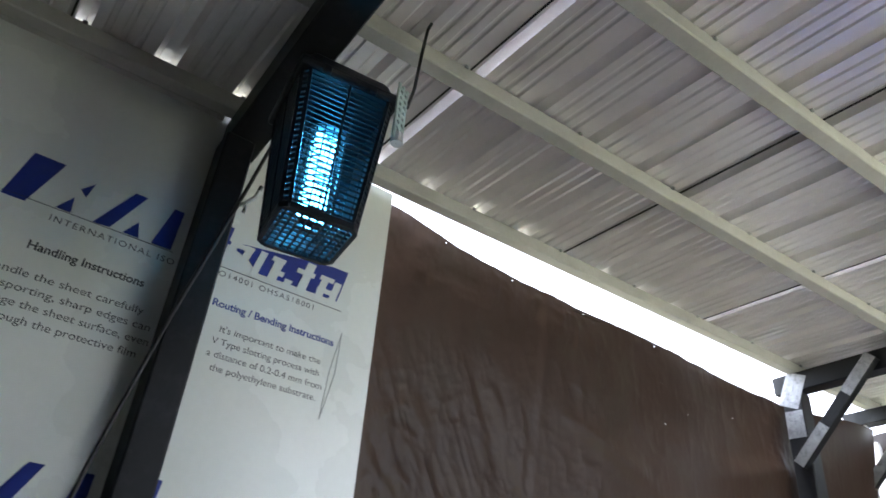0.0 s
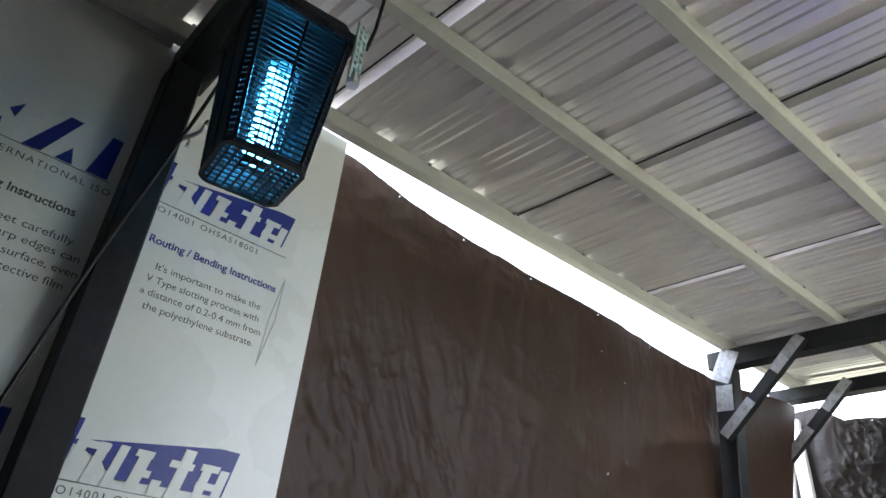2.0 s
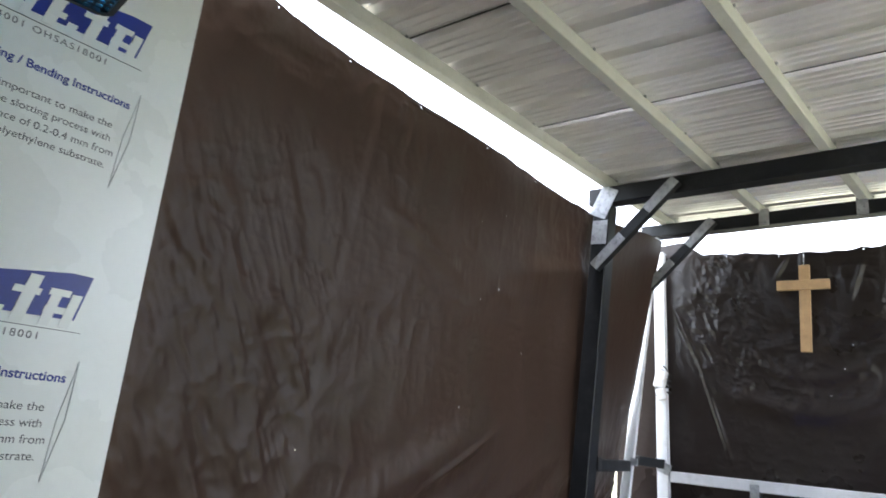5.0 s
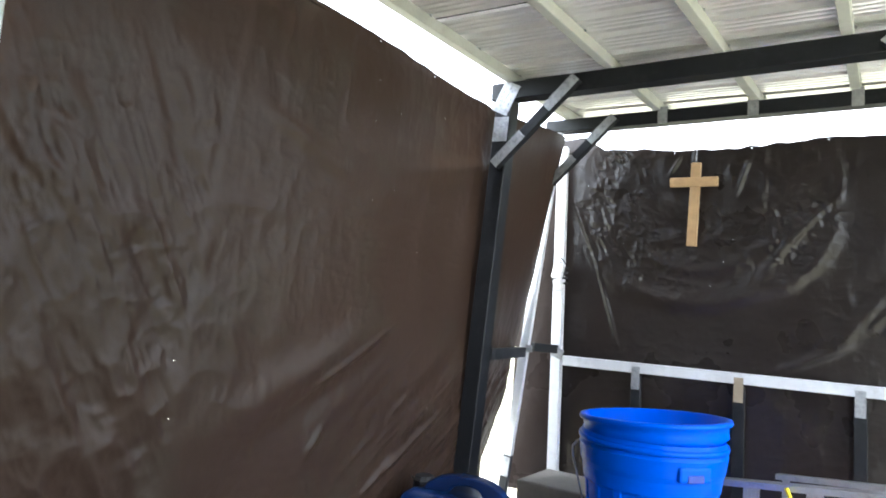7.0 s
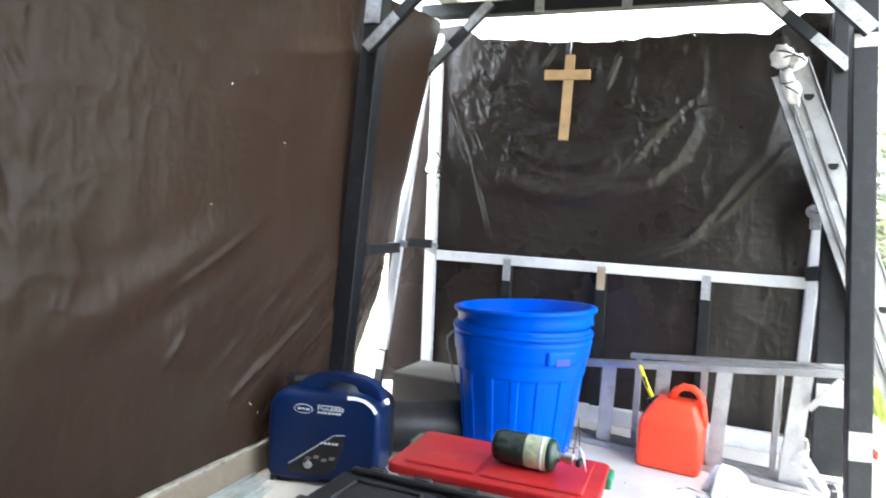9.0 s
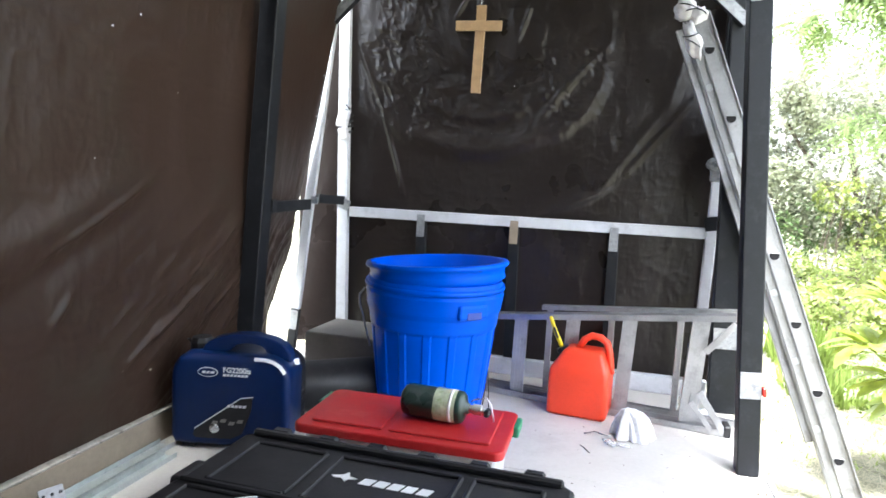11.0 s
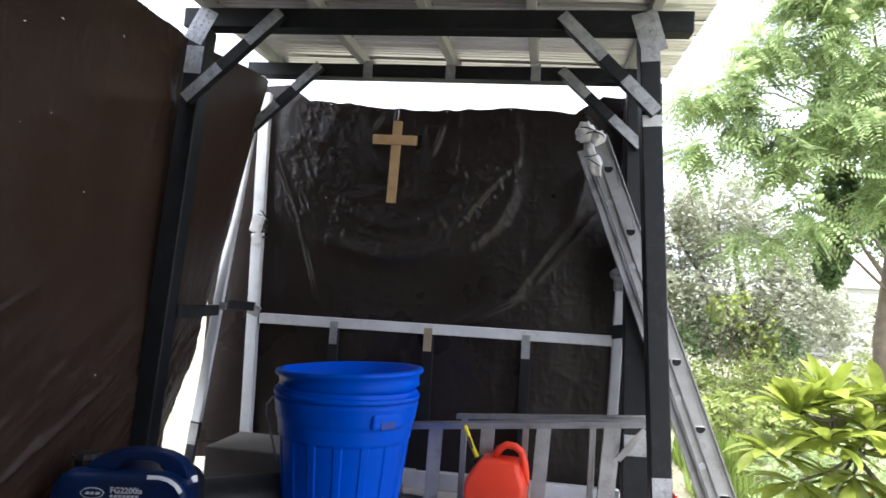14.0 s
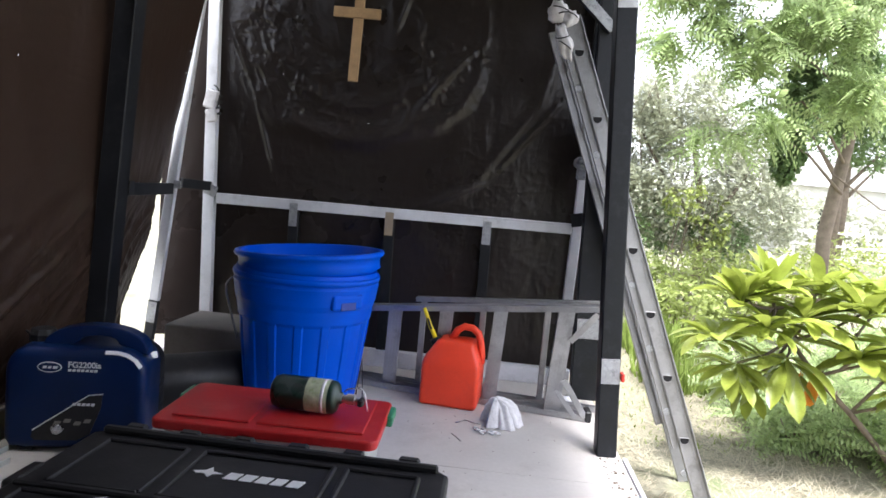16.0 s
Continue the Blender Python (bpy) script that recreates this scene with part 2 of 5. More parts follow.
def lathe(profile, n=48, bm=None, wave=None):
    """Turn (radius, z) rows about z. wave(row, angle) may change the radius."""
    b = bmesh.new()
    rows = []
    for i, (r, z) in enumerate(profile):
        rows.append([b.verts.new(((r + (wave(i, a) if wave else 0)) * math.cos(a), (r + (wave(i, a) if wave else 0)) * math.sin(a), z)) for a in [2 * math.pi * k / n for k in range(n)]])
    for a, c in zip(rows, rows[1:]):
        for k in range(n):
            b.faces.new((a[k], a[(k + 1) % n], c[(k + 1) % n], c[k]))
    return merge(bm, b)


def slab(outline, depth, bevel=0.0, seg=2):
    """An outline in the x-z plane made solid along y (from 0 to depth)."""
    b = bmesh.new()
    f = b.faces.new([b.verts.new((x, 0, z)) for x, z in outline])
    g = bmesh.ops.extrude_face_region(b, geom=[f])["geom"]
    bmesh.ops.translate(b, verts=[v for v in g if isinstance(v, bmesh.types.BMVert)], vec=(0, depth, 0))
    bmesh.ops.recalc_face_normals(b, faces=list(b.faces))
    if bevel:
        sharp = [e for e in b.edges if len(e.link_faces) == 2 and e.calc_face_angle() > 0.9]
        bmesh.ops.bevel(b, geom=sharp, offset=bevel, segments=seg, profile=0.5, affect="EDGES")
    return b


def rounded(w, h, r, n=6, cx=0, cz=0):
    pts = []
    for sx, sz, a0 in ((1, -1, -90), (1, 1, 0), (-1, 1, 90), (-1, -1, 180)):
        for k in range(n + 1):
            a = radians(a0 + 90 * k / n)
            pts.append((cx + sx * (w / 2 - r) + r * math.cos(a), cz + sz * (h / 2 - r) + r * math.sin(a)))
    return pts


def text(words, size, m, material, parent, bold=0.0, name="printed_line", align="LEFT", width=None, spacing=1.0):
    """Words in the built-in font as a flat mesh; width fits the line to a length."""
    c = bpy.data.curves.new(name, "FONT")
    c.body, c.size, c.offset, c.align_x, c.space_character = words, size, bold, align, spacing
    o = new(name, c)
    me = bpy.data.meshes.new_from_object(o)
    bpy.data.objects.remove(o); bpy.data.curves.remove(c)
    if width:
        xs = [v.co.x for v in me.vertices]
        k = width / (max(xs) - min(xs))
        for v in me.vertices:
            v.co.x *= k
    me.materials.clear(); me.materials.append(material)
    ob = new(name, me)
    ob.parent = parent
    ob.matrix_local = m
    return ob


def flat(outline, m, material, parent, name, thick=0.0012, label=""):
    """A thin printed shape: outline in x-y, lying on the plane of m."""
    b = bmesh.new()
    f = b.faces.new([b.verts.new((x, y, thick)) for x, y in outline])
    g = bmesh.ops.extrude_face_region(b, geom=[f])["geom"]
    bmesh.ops.translate(b, verts=[v for v in g if isinstance(v, bmesh.types.BMVert)], vec=(0, 0, -thick))
    bmesh.ops.recalc_face_normals(b, faces=list(b.faces))
    ob = part(name, b, material, parent, label)
    ob.matrix_local = m
    return ob


# ---- floor, ground ----
fl = thing("floor", "pale grey painted plywood deck floor, scuffed and dusty", "floor", kind="structure")
for i, (ya, yb) in enumerate(((-5.0, -3.66), (-3.657, -2.44), (-2.437, -1.22), (-1.217, 0.06))):
    part("floor_sheet", box(2.40, yb - ya, 0.02, (0.93, (ya + yb) / 2, -0.01), 0.0015), FLOOR, fl)
part("rim_joist", bar((2.115, -5.0, -0.11), (2.115, 0.06, -0.11), 0.035, 0.17), SILL, fl)
part("edge_strip", bar((2.146, -5.0, -0.012), (2.146, -0.95, -0.012), 0.018, 0.03), WHITEM, fl, "chipped white edge strip")
part("rim_joist", bar((-0.25, -5.0, -0.11), (-0.25, 0.06, -0.11), 0.035, 0.17), SILL, fl)
part("rim_joist", bar((-0.25, -5.02, -0.11), (2.12, -5.02, -0.11), 0.035, 0.17), SILL, fl)
part("rim_joist", bar((-0.25, 0.08, -0.11), (2.12, 0.08, -0.11), 0.035, 0.17), SILL, fl)
for k in range(3):
    for px in (-0.2, 0.95, 2.05):
        part("pier", box(0.14, 0.14, 0.2, (px, -4.8 + 2.35 * k, -0.28), 0.01), SILL, fl)

gx = np.concatenate([-np.geomspace(600, 8, 14), np.linspace(-6, 1.5, 9), np.linspace(1.8, 9, 50), np.geomspace(10, 600, 16)])
gy = np.concatenate([-np.geomspace(600, 8, 14), np.linspace(-6, -2, 9), np.linspace(-1.7, 9, 70), np.geomspace(10, 600, 16)])
vs = [(x, y, -0.37 + (0.03 * noise.noise((x * 1.3, y * 1.3, 0)) + 0.015 * noise.noise((x * 5, y * 5, 3)) if abs(x) < 60 and abs(y) < 60 else 0)) for y in gy for x in gx]
nx = len(gx)
fs = [(j * nx + i, j * nx + i + 1, (j + 1) * nx + i + 1, (j + 1) * nx + i) for j in range(len(gy) - 1) for i in range(nx - 1)]
tagged(raw("ground", vs, fs, EARTH, smooth=True), "straw-littered yard with patchy green grass", "ground", kind="structure")


# ---- frame: posts, beams, purlins, braces ----
def purlin_z(y):
    return 2.2 + 0.03 * (y + 0.92)


def post(p0, p1, material, label, w=0.085, d=0.085, plates=(), name="post"):
    """A post; plates are (height share, length, material) of patches nailed on its front."""
    t = thing(name, label, "post", *p0, kind="structure")
    a, b = Vector((0, 0, 0)), Vector(p1) - Vector(p0)
    part("post_body", bar(a, b, w, d, 0.004, up=(0, 1, 0)), material, t)
    for share, length, pm in plates:
        c = a.lerp(b, share)
        u = (b - a).normalized()
        nail_plate(c + Vector((0, -d / 2 - 0.003, 0)) - u * length / 2, c + Vector((0, -d / 2 - 0.003, 0)) + u * length / 2, w * 0.92, pm, t)
    return t


def nail_plate(p0, p1, w, material, parent):
    """A toothed mending plate facing the -y side, with rows of raised teeth."""
    p0, p1 = Vector(p0), Vector(p1)
    f = (p1 - p0).normalized()
    s = f.cross(Vector((0, 1, 0))).normalized()
    b = bar(p0, p1, w, 0.002, 0.0005, up=(0, 1, 0))
    n = max(int((p1 - p0).length / 0.022), 2)
    for i in range(n):
        for k in (-0.3, 0, 0.3):
            c = p0.lerp(p1, (i + 0.5) / n) + s * w * k + Vector((0, -0.003, 0))
            bar(c - f * 0.004, c + f * 0.004, 0.005, 0.004, 0, up=(0, 1, 0), bm=b)
    return part("nail_plate", b, material, parent, "weathered toothed steel plate")


def brace(p0, p1, label, plate=(0.20, 0.19)):
    t = thing("knee_brace", label, "brace", kind="structure")
    a, b = Vector(p0), Vector(p1)
    part("brace_body", bar(a, b, 0.05, 0.04, 0.003, up=(0, 1, 0)), BLACK, t)
    u = (b - a).normalized()
    off = Vector((0, -0.0235, 0))
    nail_plate(a + off, a + off + u * plate[0], 0.048, GALV, t)
    nail_plate(b + off - u * plate[1], b + off, 0.048, GALV, t)
    return t


Y0, Y1, Y2 = -3.60, -0.92, -0.20
post((-0.075, Y1, 0), (0.045, Y1, 2.115), BLACK, "black painted timber corner post leaning outward", 0.085, 0.085, ((0.93, 0.12, GALV),))
post((2.072, Y1, 0), (1.930, Y1, 2.115), BLACK, "black painted timber post with scraped white patches", 0.078, 0.085, ((0.165, 0.10, GALV), (0.83, 0.045, WHITEM), (0.97, 0.12, GALV)))
post((-0.213, Y2 - 0.02, 0.0), (-0.184, Y2 - 0.02, 0.28), BLACK, "dark foot of the leaning back corner post", 0.052, 0.03, ((0.78, 0.11, GALV),))
post((-0.184, Y2 - 0.02, 0.28), (0.013, Y2 - 0.02, 2.15), WHITEM, "white timber back corner post leaning outward", 0.052, 0.03)
post((2.10, Y2, 0), (2.035, Y2, 2.15), BLACK, "black painted back corner post with scraped patches", 0.17, 0.07, ((0.17, 0.10, GALV),))
post((0.045, Y0 - 0.006, 0), (0.045, Y0 - 0.006, 2.03), BLACK, "black painted wall post between printed panels", 0.088, 0.074)
post((2.05, Y0, 0), (2.02, Y0, 2.03), BLACK, "black painted timber post at the open side", 0.085, 0.085)
for bx in (0.045, 2.0):
    post((bx, -4.85, 0), (bx, -4.85, 1.99), BLACK, "black painted timber post at the open end", 0.085, 0.085)


def roof_beam(y, z0, z1, label, x0=-0.03, x1=2.10, w=0.08):
    t = thing("roof_beam", label, "beam", kind="structure")
    part("beam_body", bar((x0, y, (z0 + z1) / 2), (x1, y, (z0 + z1) / 2), w, z1 - z0, 0.004), BLACK, t)
    return t


B1 = roof_beam(Y1, 2.115, 2.2, "black painted roof beam on the corner posts")
nail_plate((0.02, Y1 - 0.043, 2.05), (0.09, Y1 - 0.043, 2.19), 0.09, GALV, B1)
nail_plate((1.905, Y1 - 0.045, 2.19), (1.955, Y1 - 0.045, 2.03), 0.10, GALV, B1)
B2 = roof_beam(Y2, 2.15, 2.221, "black painted rear roof beam", x0=-0.06, x1=2.05)
for px in (0.60, 1.04, 1.48):
    part("joist_clip", box(0.05, 0.004, 0.09, (px + 0.01, Y2 - 0.044, 2.19), 0.001), GALV, B2)
roof_beam(Y0 + 0.01, 2.03, 2.119, "black painted roof beam above the insect lamp", w=0.09)
roof_beam(-4.85, 1.99, 2.082, "black painted end roof beam")
brace((0.03, Y1 - 0.064, 1.785), (0.425, Y1 - 0.064, 2.165), "black knee brace with weathered plates")
brace((1.965, Y1 - 0.064, 1.78), (1.585, Y1 - 0.064, 2.16), "black knee brace with weathered plates", (0.18, 0.24))
brace((-0.005, Y2 - 0.057, 1.845), (0.358, Y2 - 0.057, 2.20), "black knee brace with pale plates")
brace((2.02, Y2 - 0.057, 1.82), (1.615, Y2 - 0.057, 2.195), "black knee brace with pale plates")

PX = ((0.035, 0.073), (0.455, 0.580), (0.82, 1.065), (1.38, 1.484), (1.90, 1.966))
for xa, xb in PX:
    t = thing("purlin", "cream painted roof purlin under the metal sheets", "purlin", group="roof purlins", kind="structure")
    part("purlin_body", bar((xa, -5.0, purlin_z(-5.0) + 0.027), (xb, -0.04, purlin_z(-0.04) + 0.027), 0.042, 0.05, 0.003), PURL, t)
    for k in range(13):
        y = -4.8 + 0.39 * k
        b = box(0.008, 0.012, 0.009, (xa + (xb - xa) * (y + 5) / 4.96 + 0.0245, y, purlin_z(y) + 0.0475), 0.002)
        part("roof_screw", b, GALV, t)

# ties and rails of the rear frame
t = thing("side_tie", "black painted tie between the side posts", "rail", kind="structure")
part("tie_body", bar((-0.03, Y1 + 0.04, 0.875), (-0.115, Y2 - 0.05, 0.872), 0.035, 0.055, 0.003), BLACK, t)
part("gusset", box(0.004, 0.06, 0.06, (0.02, Y1 + 0.06, 0.885), 0.001, rot=(0, 0, 10)), BLACK, t)
t = thing("corner_tie", "short black tie to the white rear frame", "rail", kind="structure")
part("tie_body", bar((-0.085, Y2 + 0.01, 0.905), (-0.01, -0.01, 0.895), 0.03, 0.05, 0.003), BLACK, t)
part("strap", box(0.04, 0.004, 0.04, (-0.085, Y2 - 0.037, 0.895), 0.001), GALV, t)
t = thing("rear_frame", "white painted rear wall frame of posts and a long rail", "frame", kind="structure")
part("frame_post", bar((0.005, 0.0, 0.09), (-0.045, 0.0, 2.12), 0.062, 0.04, 0.003, up=(0, 1, 0)), WHITEM, t)
part("frame_post", bar((1.972, 0.0, 0.09), (1.995, 0.0, 1.20), 0.052, 0.04, 0.003, up=(0, 1, 0)), WHITEM, t)
part("frame_post", bar((1.995, 0.004, 1.20), (2.0, 0.004, 2.10), 0.06, 0.04, 0.003, up=(0, 1, 0)), BLACK, t, "black painted upper post")
part("long_rail", bar((0.03, -0.002, 0.834), (1.96, -0.002, 0.845), 0.038, 0.056, 0.003), WHITEM, t)
for sx, sm in ((0.465, BLACK), (0.99, BLACK), (1.515, BLACK)):
    s = part("stud", bar((sx + 0.01, 0.0, 0.09), (sx, 0.0, 0.80), 0.055, 0.036, 0.003, up=(0, 1, 0)), sm, t, "black painted stud")
    nail_plate((sx, -0.024, 0.72), (sx, -0.024, 0.845), 0.045, SILL if sx == 0.99 else GALV, s)
part("sole_plate", bar((-0.2, -0.01, 0.045), (2.03, -0.01, 0.045), 0.05, 0.09, 0.004), WHITEM, t, "white painted sole plate")
part("corner_clip", box(0.07, 0.005, 0.06, (0.0, -0.024, 0.875), 0.001, rot=(0, 20, 0)), GALV, t)
part("corner_clip", bar((1.95, -0.027, 0.89), (2.06, -0.027, 0.91), 0.006, 0.07, 0.001), BLACK, t)
b = tube([(-0.015 + 0.035 * math.cos(a), -0.028 + 0.004 * math.sin(3 * a), 1.33 + 0.05 * math.sin(a) + 0.004 * a) for a in np.linspace(0, 14, 60)], 0.004, 5)
for k in range(4):
    b = bar((-0.05, -0.03, 1.27 + 0.035 * k), (0.04, -0.035, 1.29 + 0.03 * k), 0.008, 0.012, 0.002, bm=b)
tagged(part("rope_tie", b, CORD), "black cord and foil knotted round the white post", "cord")
b = box(0.07, 0.03, 0.10, (-0.018, -0.036, 1.36), 0.008, rot=(0, 12, 0))
box(0.06, 0.025, 0.07, (-0.012, -0.038, 1.275), 0.008, rot=(4, -14, 0), bm=b)
tagged(part("foil_wrap", b, CLOTH), "crumpled pale wrap tied to the white post", "wrap")
b = lathe([(0.001, 0), (0.03, 0), (0.033, 0.02), (0.03, 0.045), (0.016, 0.05), (0.014, 0.09), (0.001, 0.09)], 16)
b.transform(pose(1.955, -0.06, 1.19, 90, 20, 10))
box(0.05, 0.04, 0.09, (1.975, -0.05, 1.15), 0.006, bm=b)
tagged(part("pipe_clamp", b, GALV, smooth=False), "grey metal clamp on the frame post", "clamp")

# side sill and metal tracks on the floor
tagged(part("sill", bar((-0.13, -5.0, 0.055), (-0.13, -0.95, 0.055), 0.09, 0.11, 0.004), SILL), "tan timber sill along the tarp wall", "sill", kind="structure")
tagged(part("sill_cap", bar((-0.105, -5.0, 0.1155), (-0.105, -0.95, 0.1155), 0.05, 0.01, 0.003), OLDPAINT), "pale weathered strip on the tan sill", "sill", kind="structure")
tagged(part("sill", bar((-0.215, -5.0, 0.05), (-0.215, -0.3, 0.05), 0.06, 0.10, 0.004), SILL), "pale timber sill plate behind the tarp wall", "sill", kind="structure")


def track(x, y0, y1, z, w, label):
    t = thing("metal_track", label, "metal stud", group="metal tracks by the wall")
    part("web", box(w, y1 - y0, 0.0015, (x, (y0 + y1) / 2, z + 0.001), 0), ZINC, t)
    for s in (-1, 1):
        part("flange", box(0.0015, y1 - y0, 0.018, (x + s * w / 2, (y0 + y1) / 2, z + 0.010), 0), ZINC, t)
    return t


track(-0.045, -3.3, -1.50, 0.0, 0.065, "galvanised steel wall track lying on the floor")
track(0.03, -3.2, -1.58, 0.0, 0.05, "galvanised steel wall track lying on the floor")
for x, y, rz, lean, w in ((0.02, -2.08, 70, -30, 0.07),):
    t = thing("corner_bracket", "perforated galvanised angle bracket lying on the floor", "bracket", x, y, 0.0, rz)
    b = box(w, 0.003, 0.12, (0, 0, 0.045), 0.001, rot=(lean, 0, 0))
    box(w, 0.07, 0.003, (0, 0.035 if lean < 0 else -0.03, 0.003), 0.001, bm=b)
    part("leg_plate", b, OLDALU, t)
    for i in range(3):
        for k in range(4):
            h = part("punched_hole", lathe([(0.001, 0.0048), (0.0045, 0.0048), (0.0045, -0.0048), (0.001, -0.0022)], 8), DARKHOLE, t)
            h.matrix_local = pose(0, 0, 0.045, lean, 0, 0) @ pose((i - 1) * 0.024, 0, (k - 1.5) * 0.026, 90, 0, 0)


# ---- roof sheets ----
LAY = 0.045  # the sheets lie slightly askew on the purlins


def roof_sheet(ya, yb, lift):
    """One ribbed sheet, its profile along y, running along x."""
    prof = []
    n = 4
    p = (yb - ya) / n
    for k in range(n):
        o = ya + k * p
        for dy, dz in ((0.0, 0.0), (0.014, 0.026), (0.040, 0.026), (0.054, 0.0), (0.076, 0.0), (0.081, 0.0048), (0.088, 0.0048), (0.093, 0.0), (0.112, 0.0), (0.117, 0.0048), (0.124, 0.0048), (0.129, 0.0), (0.148, 0.0), (0.153, 0.0048), (0.160, 0.0048), (0.165, 0.0)):
            prof.append((o + dy * p / 0.195, dz))
    prof.append((yb + 0.02, 0.0))
    xs = np.linspace(0.0, 2.2, 24)
    verts, faces = [], []
    for y0, dz in prof:
        for x in xs:
            y = y0 + LAY * x
            verts.append((x, y, purlin_z(y) + 0.0535 + dz + lift + 0.002 * noise.noise((x * 3, y * 4, 1))))
    m, n2 = len(xs), len(prof)
    for j in range(n2 - 1):
        for i in range(m - 1):
            faces.append((j * m + i, (j + 1) * m + i, (j + 1) * m + i + 1, j * m + i + 1))
    o = raw("roof_sheet", verts, faces, ROOF, roof)
    md = o.modifiers.new("thickness", "SOLIDIFY")
    md.thickness, md.offset = 0.0012, 1
    return o


roof = thing("roof", "ribbed zinc roof sheets laid over cream purlins", "roof", kind="structure")
for k in range(7):
    ys = -5.675 + 0.805 * k
    roof_sheet(ys, ys + 0.805, 0.0035 * (k % 2))
    if -5 < ys < 0.2:
        part("lap_edge", bar((0.0, ys + 0.012, purlin_z(ys) + 0.0522), (2.2, ys + 0.012 + 2.2 * LAY, purlin_z(ys + 2.2 * LAY) + 0.0522), 0.005, 0.003, 0), BLACK, roof, "dark sheet lap edge")


# ---- tarps ----
def lattice(x, y, seed):
    """Smooth noise in the plane, -1 to 1, for whole arrays."""
    table = np.random.default_rng(seed).uniform(-1, 1, (64, 64))
    ix, iy = np.floor(x).astype(int), np.floor(y).astype(int)
    fx, fy = x - ix, y - iy
    fx, fy = fx ** 3 * (fx * (fx * 6 - 15) + 10), fy ** 3 * (fy * (fy * 6 - 15) + 10)
    a, b = table[ix % 64, iy % 64], table[(ix + 1) % 64, iy % 64]
    c, d = table[ix % 64, (iy + 1) % 64], table[(ix + 1) % 64, (iy + 1) % 64]
    return (a * (1 - fx) + b * fx) * (1 - fy) + (c * (1 - fx) + d * fx) * fy


def crumple(x, y, seed, octaves=3):
    """Creased plastic: sharp ridges along bent lines, smaller and smaller."""
    wx, wy = x + 0.3 * lattice(x * 0.7, y * 0.7, seed + 50), y + 0.3 * lattice(x * 0.7 + 9, y * 0.7, seed + 51)
    total, amp = 0.0, 1.0
    for k in range(octaves):
        total = total + amp * (1 - 2 * np.abs(lattice(wx * 2.1 ** k, wy * 2.1 ** k, seed + k)))
        amp *= 0.45
    return total


def ramp(v, a, b):
    """0 at a, 1 at b, smooth between."""
    t = np.clip((v - a) / (b - a), 0, 1)
    return t * t * (3 - 2 * t)


def ridge(x, z, centre, ang, length, width):
    """A soft fold along a line, 0 away from it."""
    dx, dz, a = x - centre[0], z - centre[1], radians(ang)
    along, across = dx * math.cos(a) + dz * math.sin(a), -dx * math.sin(a) + dz * math.cos(a)
    return np.exp(-(across / width) ** 2) * np.where(np.abs(along) < length / 2, np.cos(np.pi * along / length) ** 2, 0)


def tarp(name, label, points, holes, material):
    """A hung sheet from a grid of points; holes are cells opened to a small hole."""
    nv, nu = points.shape[0] - 1, points.shape[1] - 1
    verts = points.reshape(-1, 3).tolist()
    faces = []
    for j in range(nv):
        for i in range(nu):
            a = j * (nu + 1) + i
            q = (a, a + 1, a + nu + 2, a + nu + 1)
            if (i, j) in holes:
                k = holes[(i, j)]
                c = sum((Vector(verts[v]) for v in q), Vector()) / 4
                base = len(verts)
                verts += [list(c + (Vector(verts[v]) - c) * k) for v in q]
                for e in range(4):
                    faces.append((q[e], q[(e + 1) % 4], base + (e + 1) % 4, base + e))
            else:
                faces.append(q)
    return tagged(raw(name, verts, faces, material, smooth=True), label, "tarp", kind="structure")


# side tarp: a fold line runs down it, crumpled before the line and smoother past it
NU, NV = 520, 360
u, v = np.meshgrid(np.linspace(0, 1, NU + 1), np.linspace(0, 1, NV + 1))
z = 0.115 + (2.105 - 0.115) * v
far = -0.252 - 0.33 * ramp(z, 0.68, 0.05)
y = -3.13 + (far + 3.13) * u
z = z + np.where(v > 0.99, 0.004 * np.sin(14 * u) + 0.003 * lattice(u * 30, v, 4), 0) - 0.012 * np.sin(np.pi * u) * v + 0.05 * ramp(y, -2.7, -3.1) * v
x = -0.045 - 0.055 * (1 - v) - 0.015 * np.sin(np.pi * v) * (0.4 + 0.6 * np.sin(np.pi * u)) + 0.016 * lattice(y * 1.6, z * 1.6, 1) * (1 - ramp(y, -1.2, -0.9))
edge = np.interp(z, (0.11, 0.42, 0.61, 0.80, 0.99, 1.30, 1.71, 2.15), (-0.265, -0.230, -0.215, -0.185, -0.146, -0.080, -0.008, 0.080))
back = ramp(y, -0.93, -0.30)
x = x * (1 - back) + edge * back
seam = -2.43 - 0.085 * (2.0 - z)
worn = ramp(y, seam + 0.05, seam - 0.05) * ramp(z, 2.06, 1.75)
a, b = y * 0.90 + z * 0.43, y * 0.43 - z * 0.90
low = ramp(y, -1.9, -1.3) * ramp(z, 1.0, 0.55)
c, d = z * 0.82 - y * 0.57, y * 0.82 + z * 0.57
x = x + worn * (0.0060 * crumple(a * 11, b * 3.6, 21, 3) * ramp(z, 1.9, 1.2) + 0.0026 * crumple(a * 6, b * 5, 23, 4) + 0.0016 * crumple(a * 24, b * 13, 22, 3) * ramp(z, 2.0, 1.5))
x = x + (1 - worn) * (1 - back) * (0.0030 * crumple(y * 2.6, z * 2.6, 31, 4) + 0.0016 * crumple(y * 13, z * 10, 32, 3) * ramp(lattice(y * 2, z * 2, 34), -0.3, 0.5))
x = x + low * (0.0075 * crumple(c * 12, d * 2.4, 41, 2) + 0.0028 * crumple(c * 30, d * 9, 42, 2) * ramp(y, -1.6, -1.1))
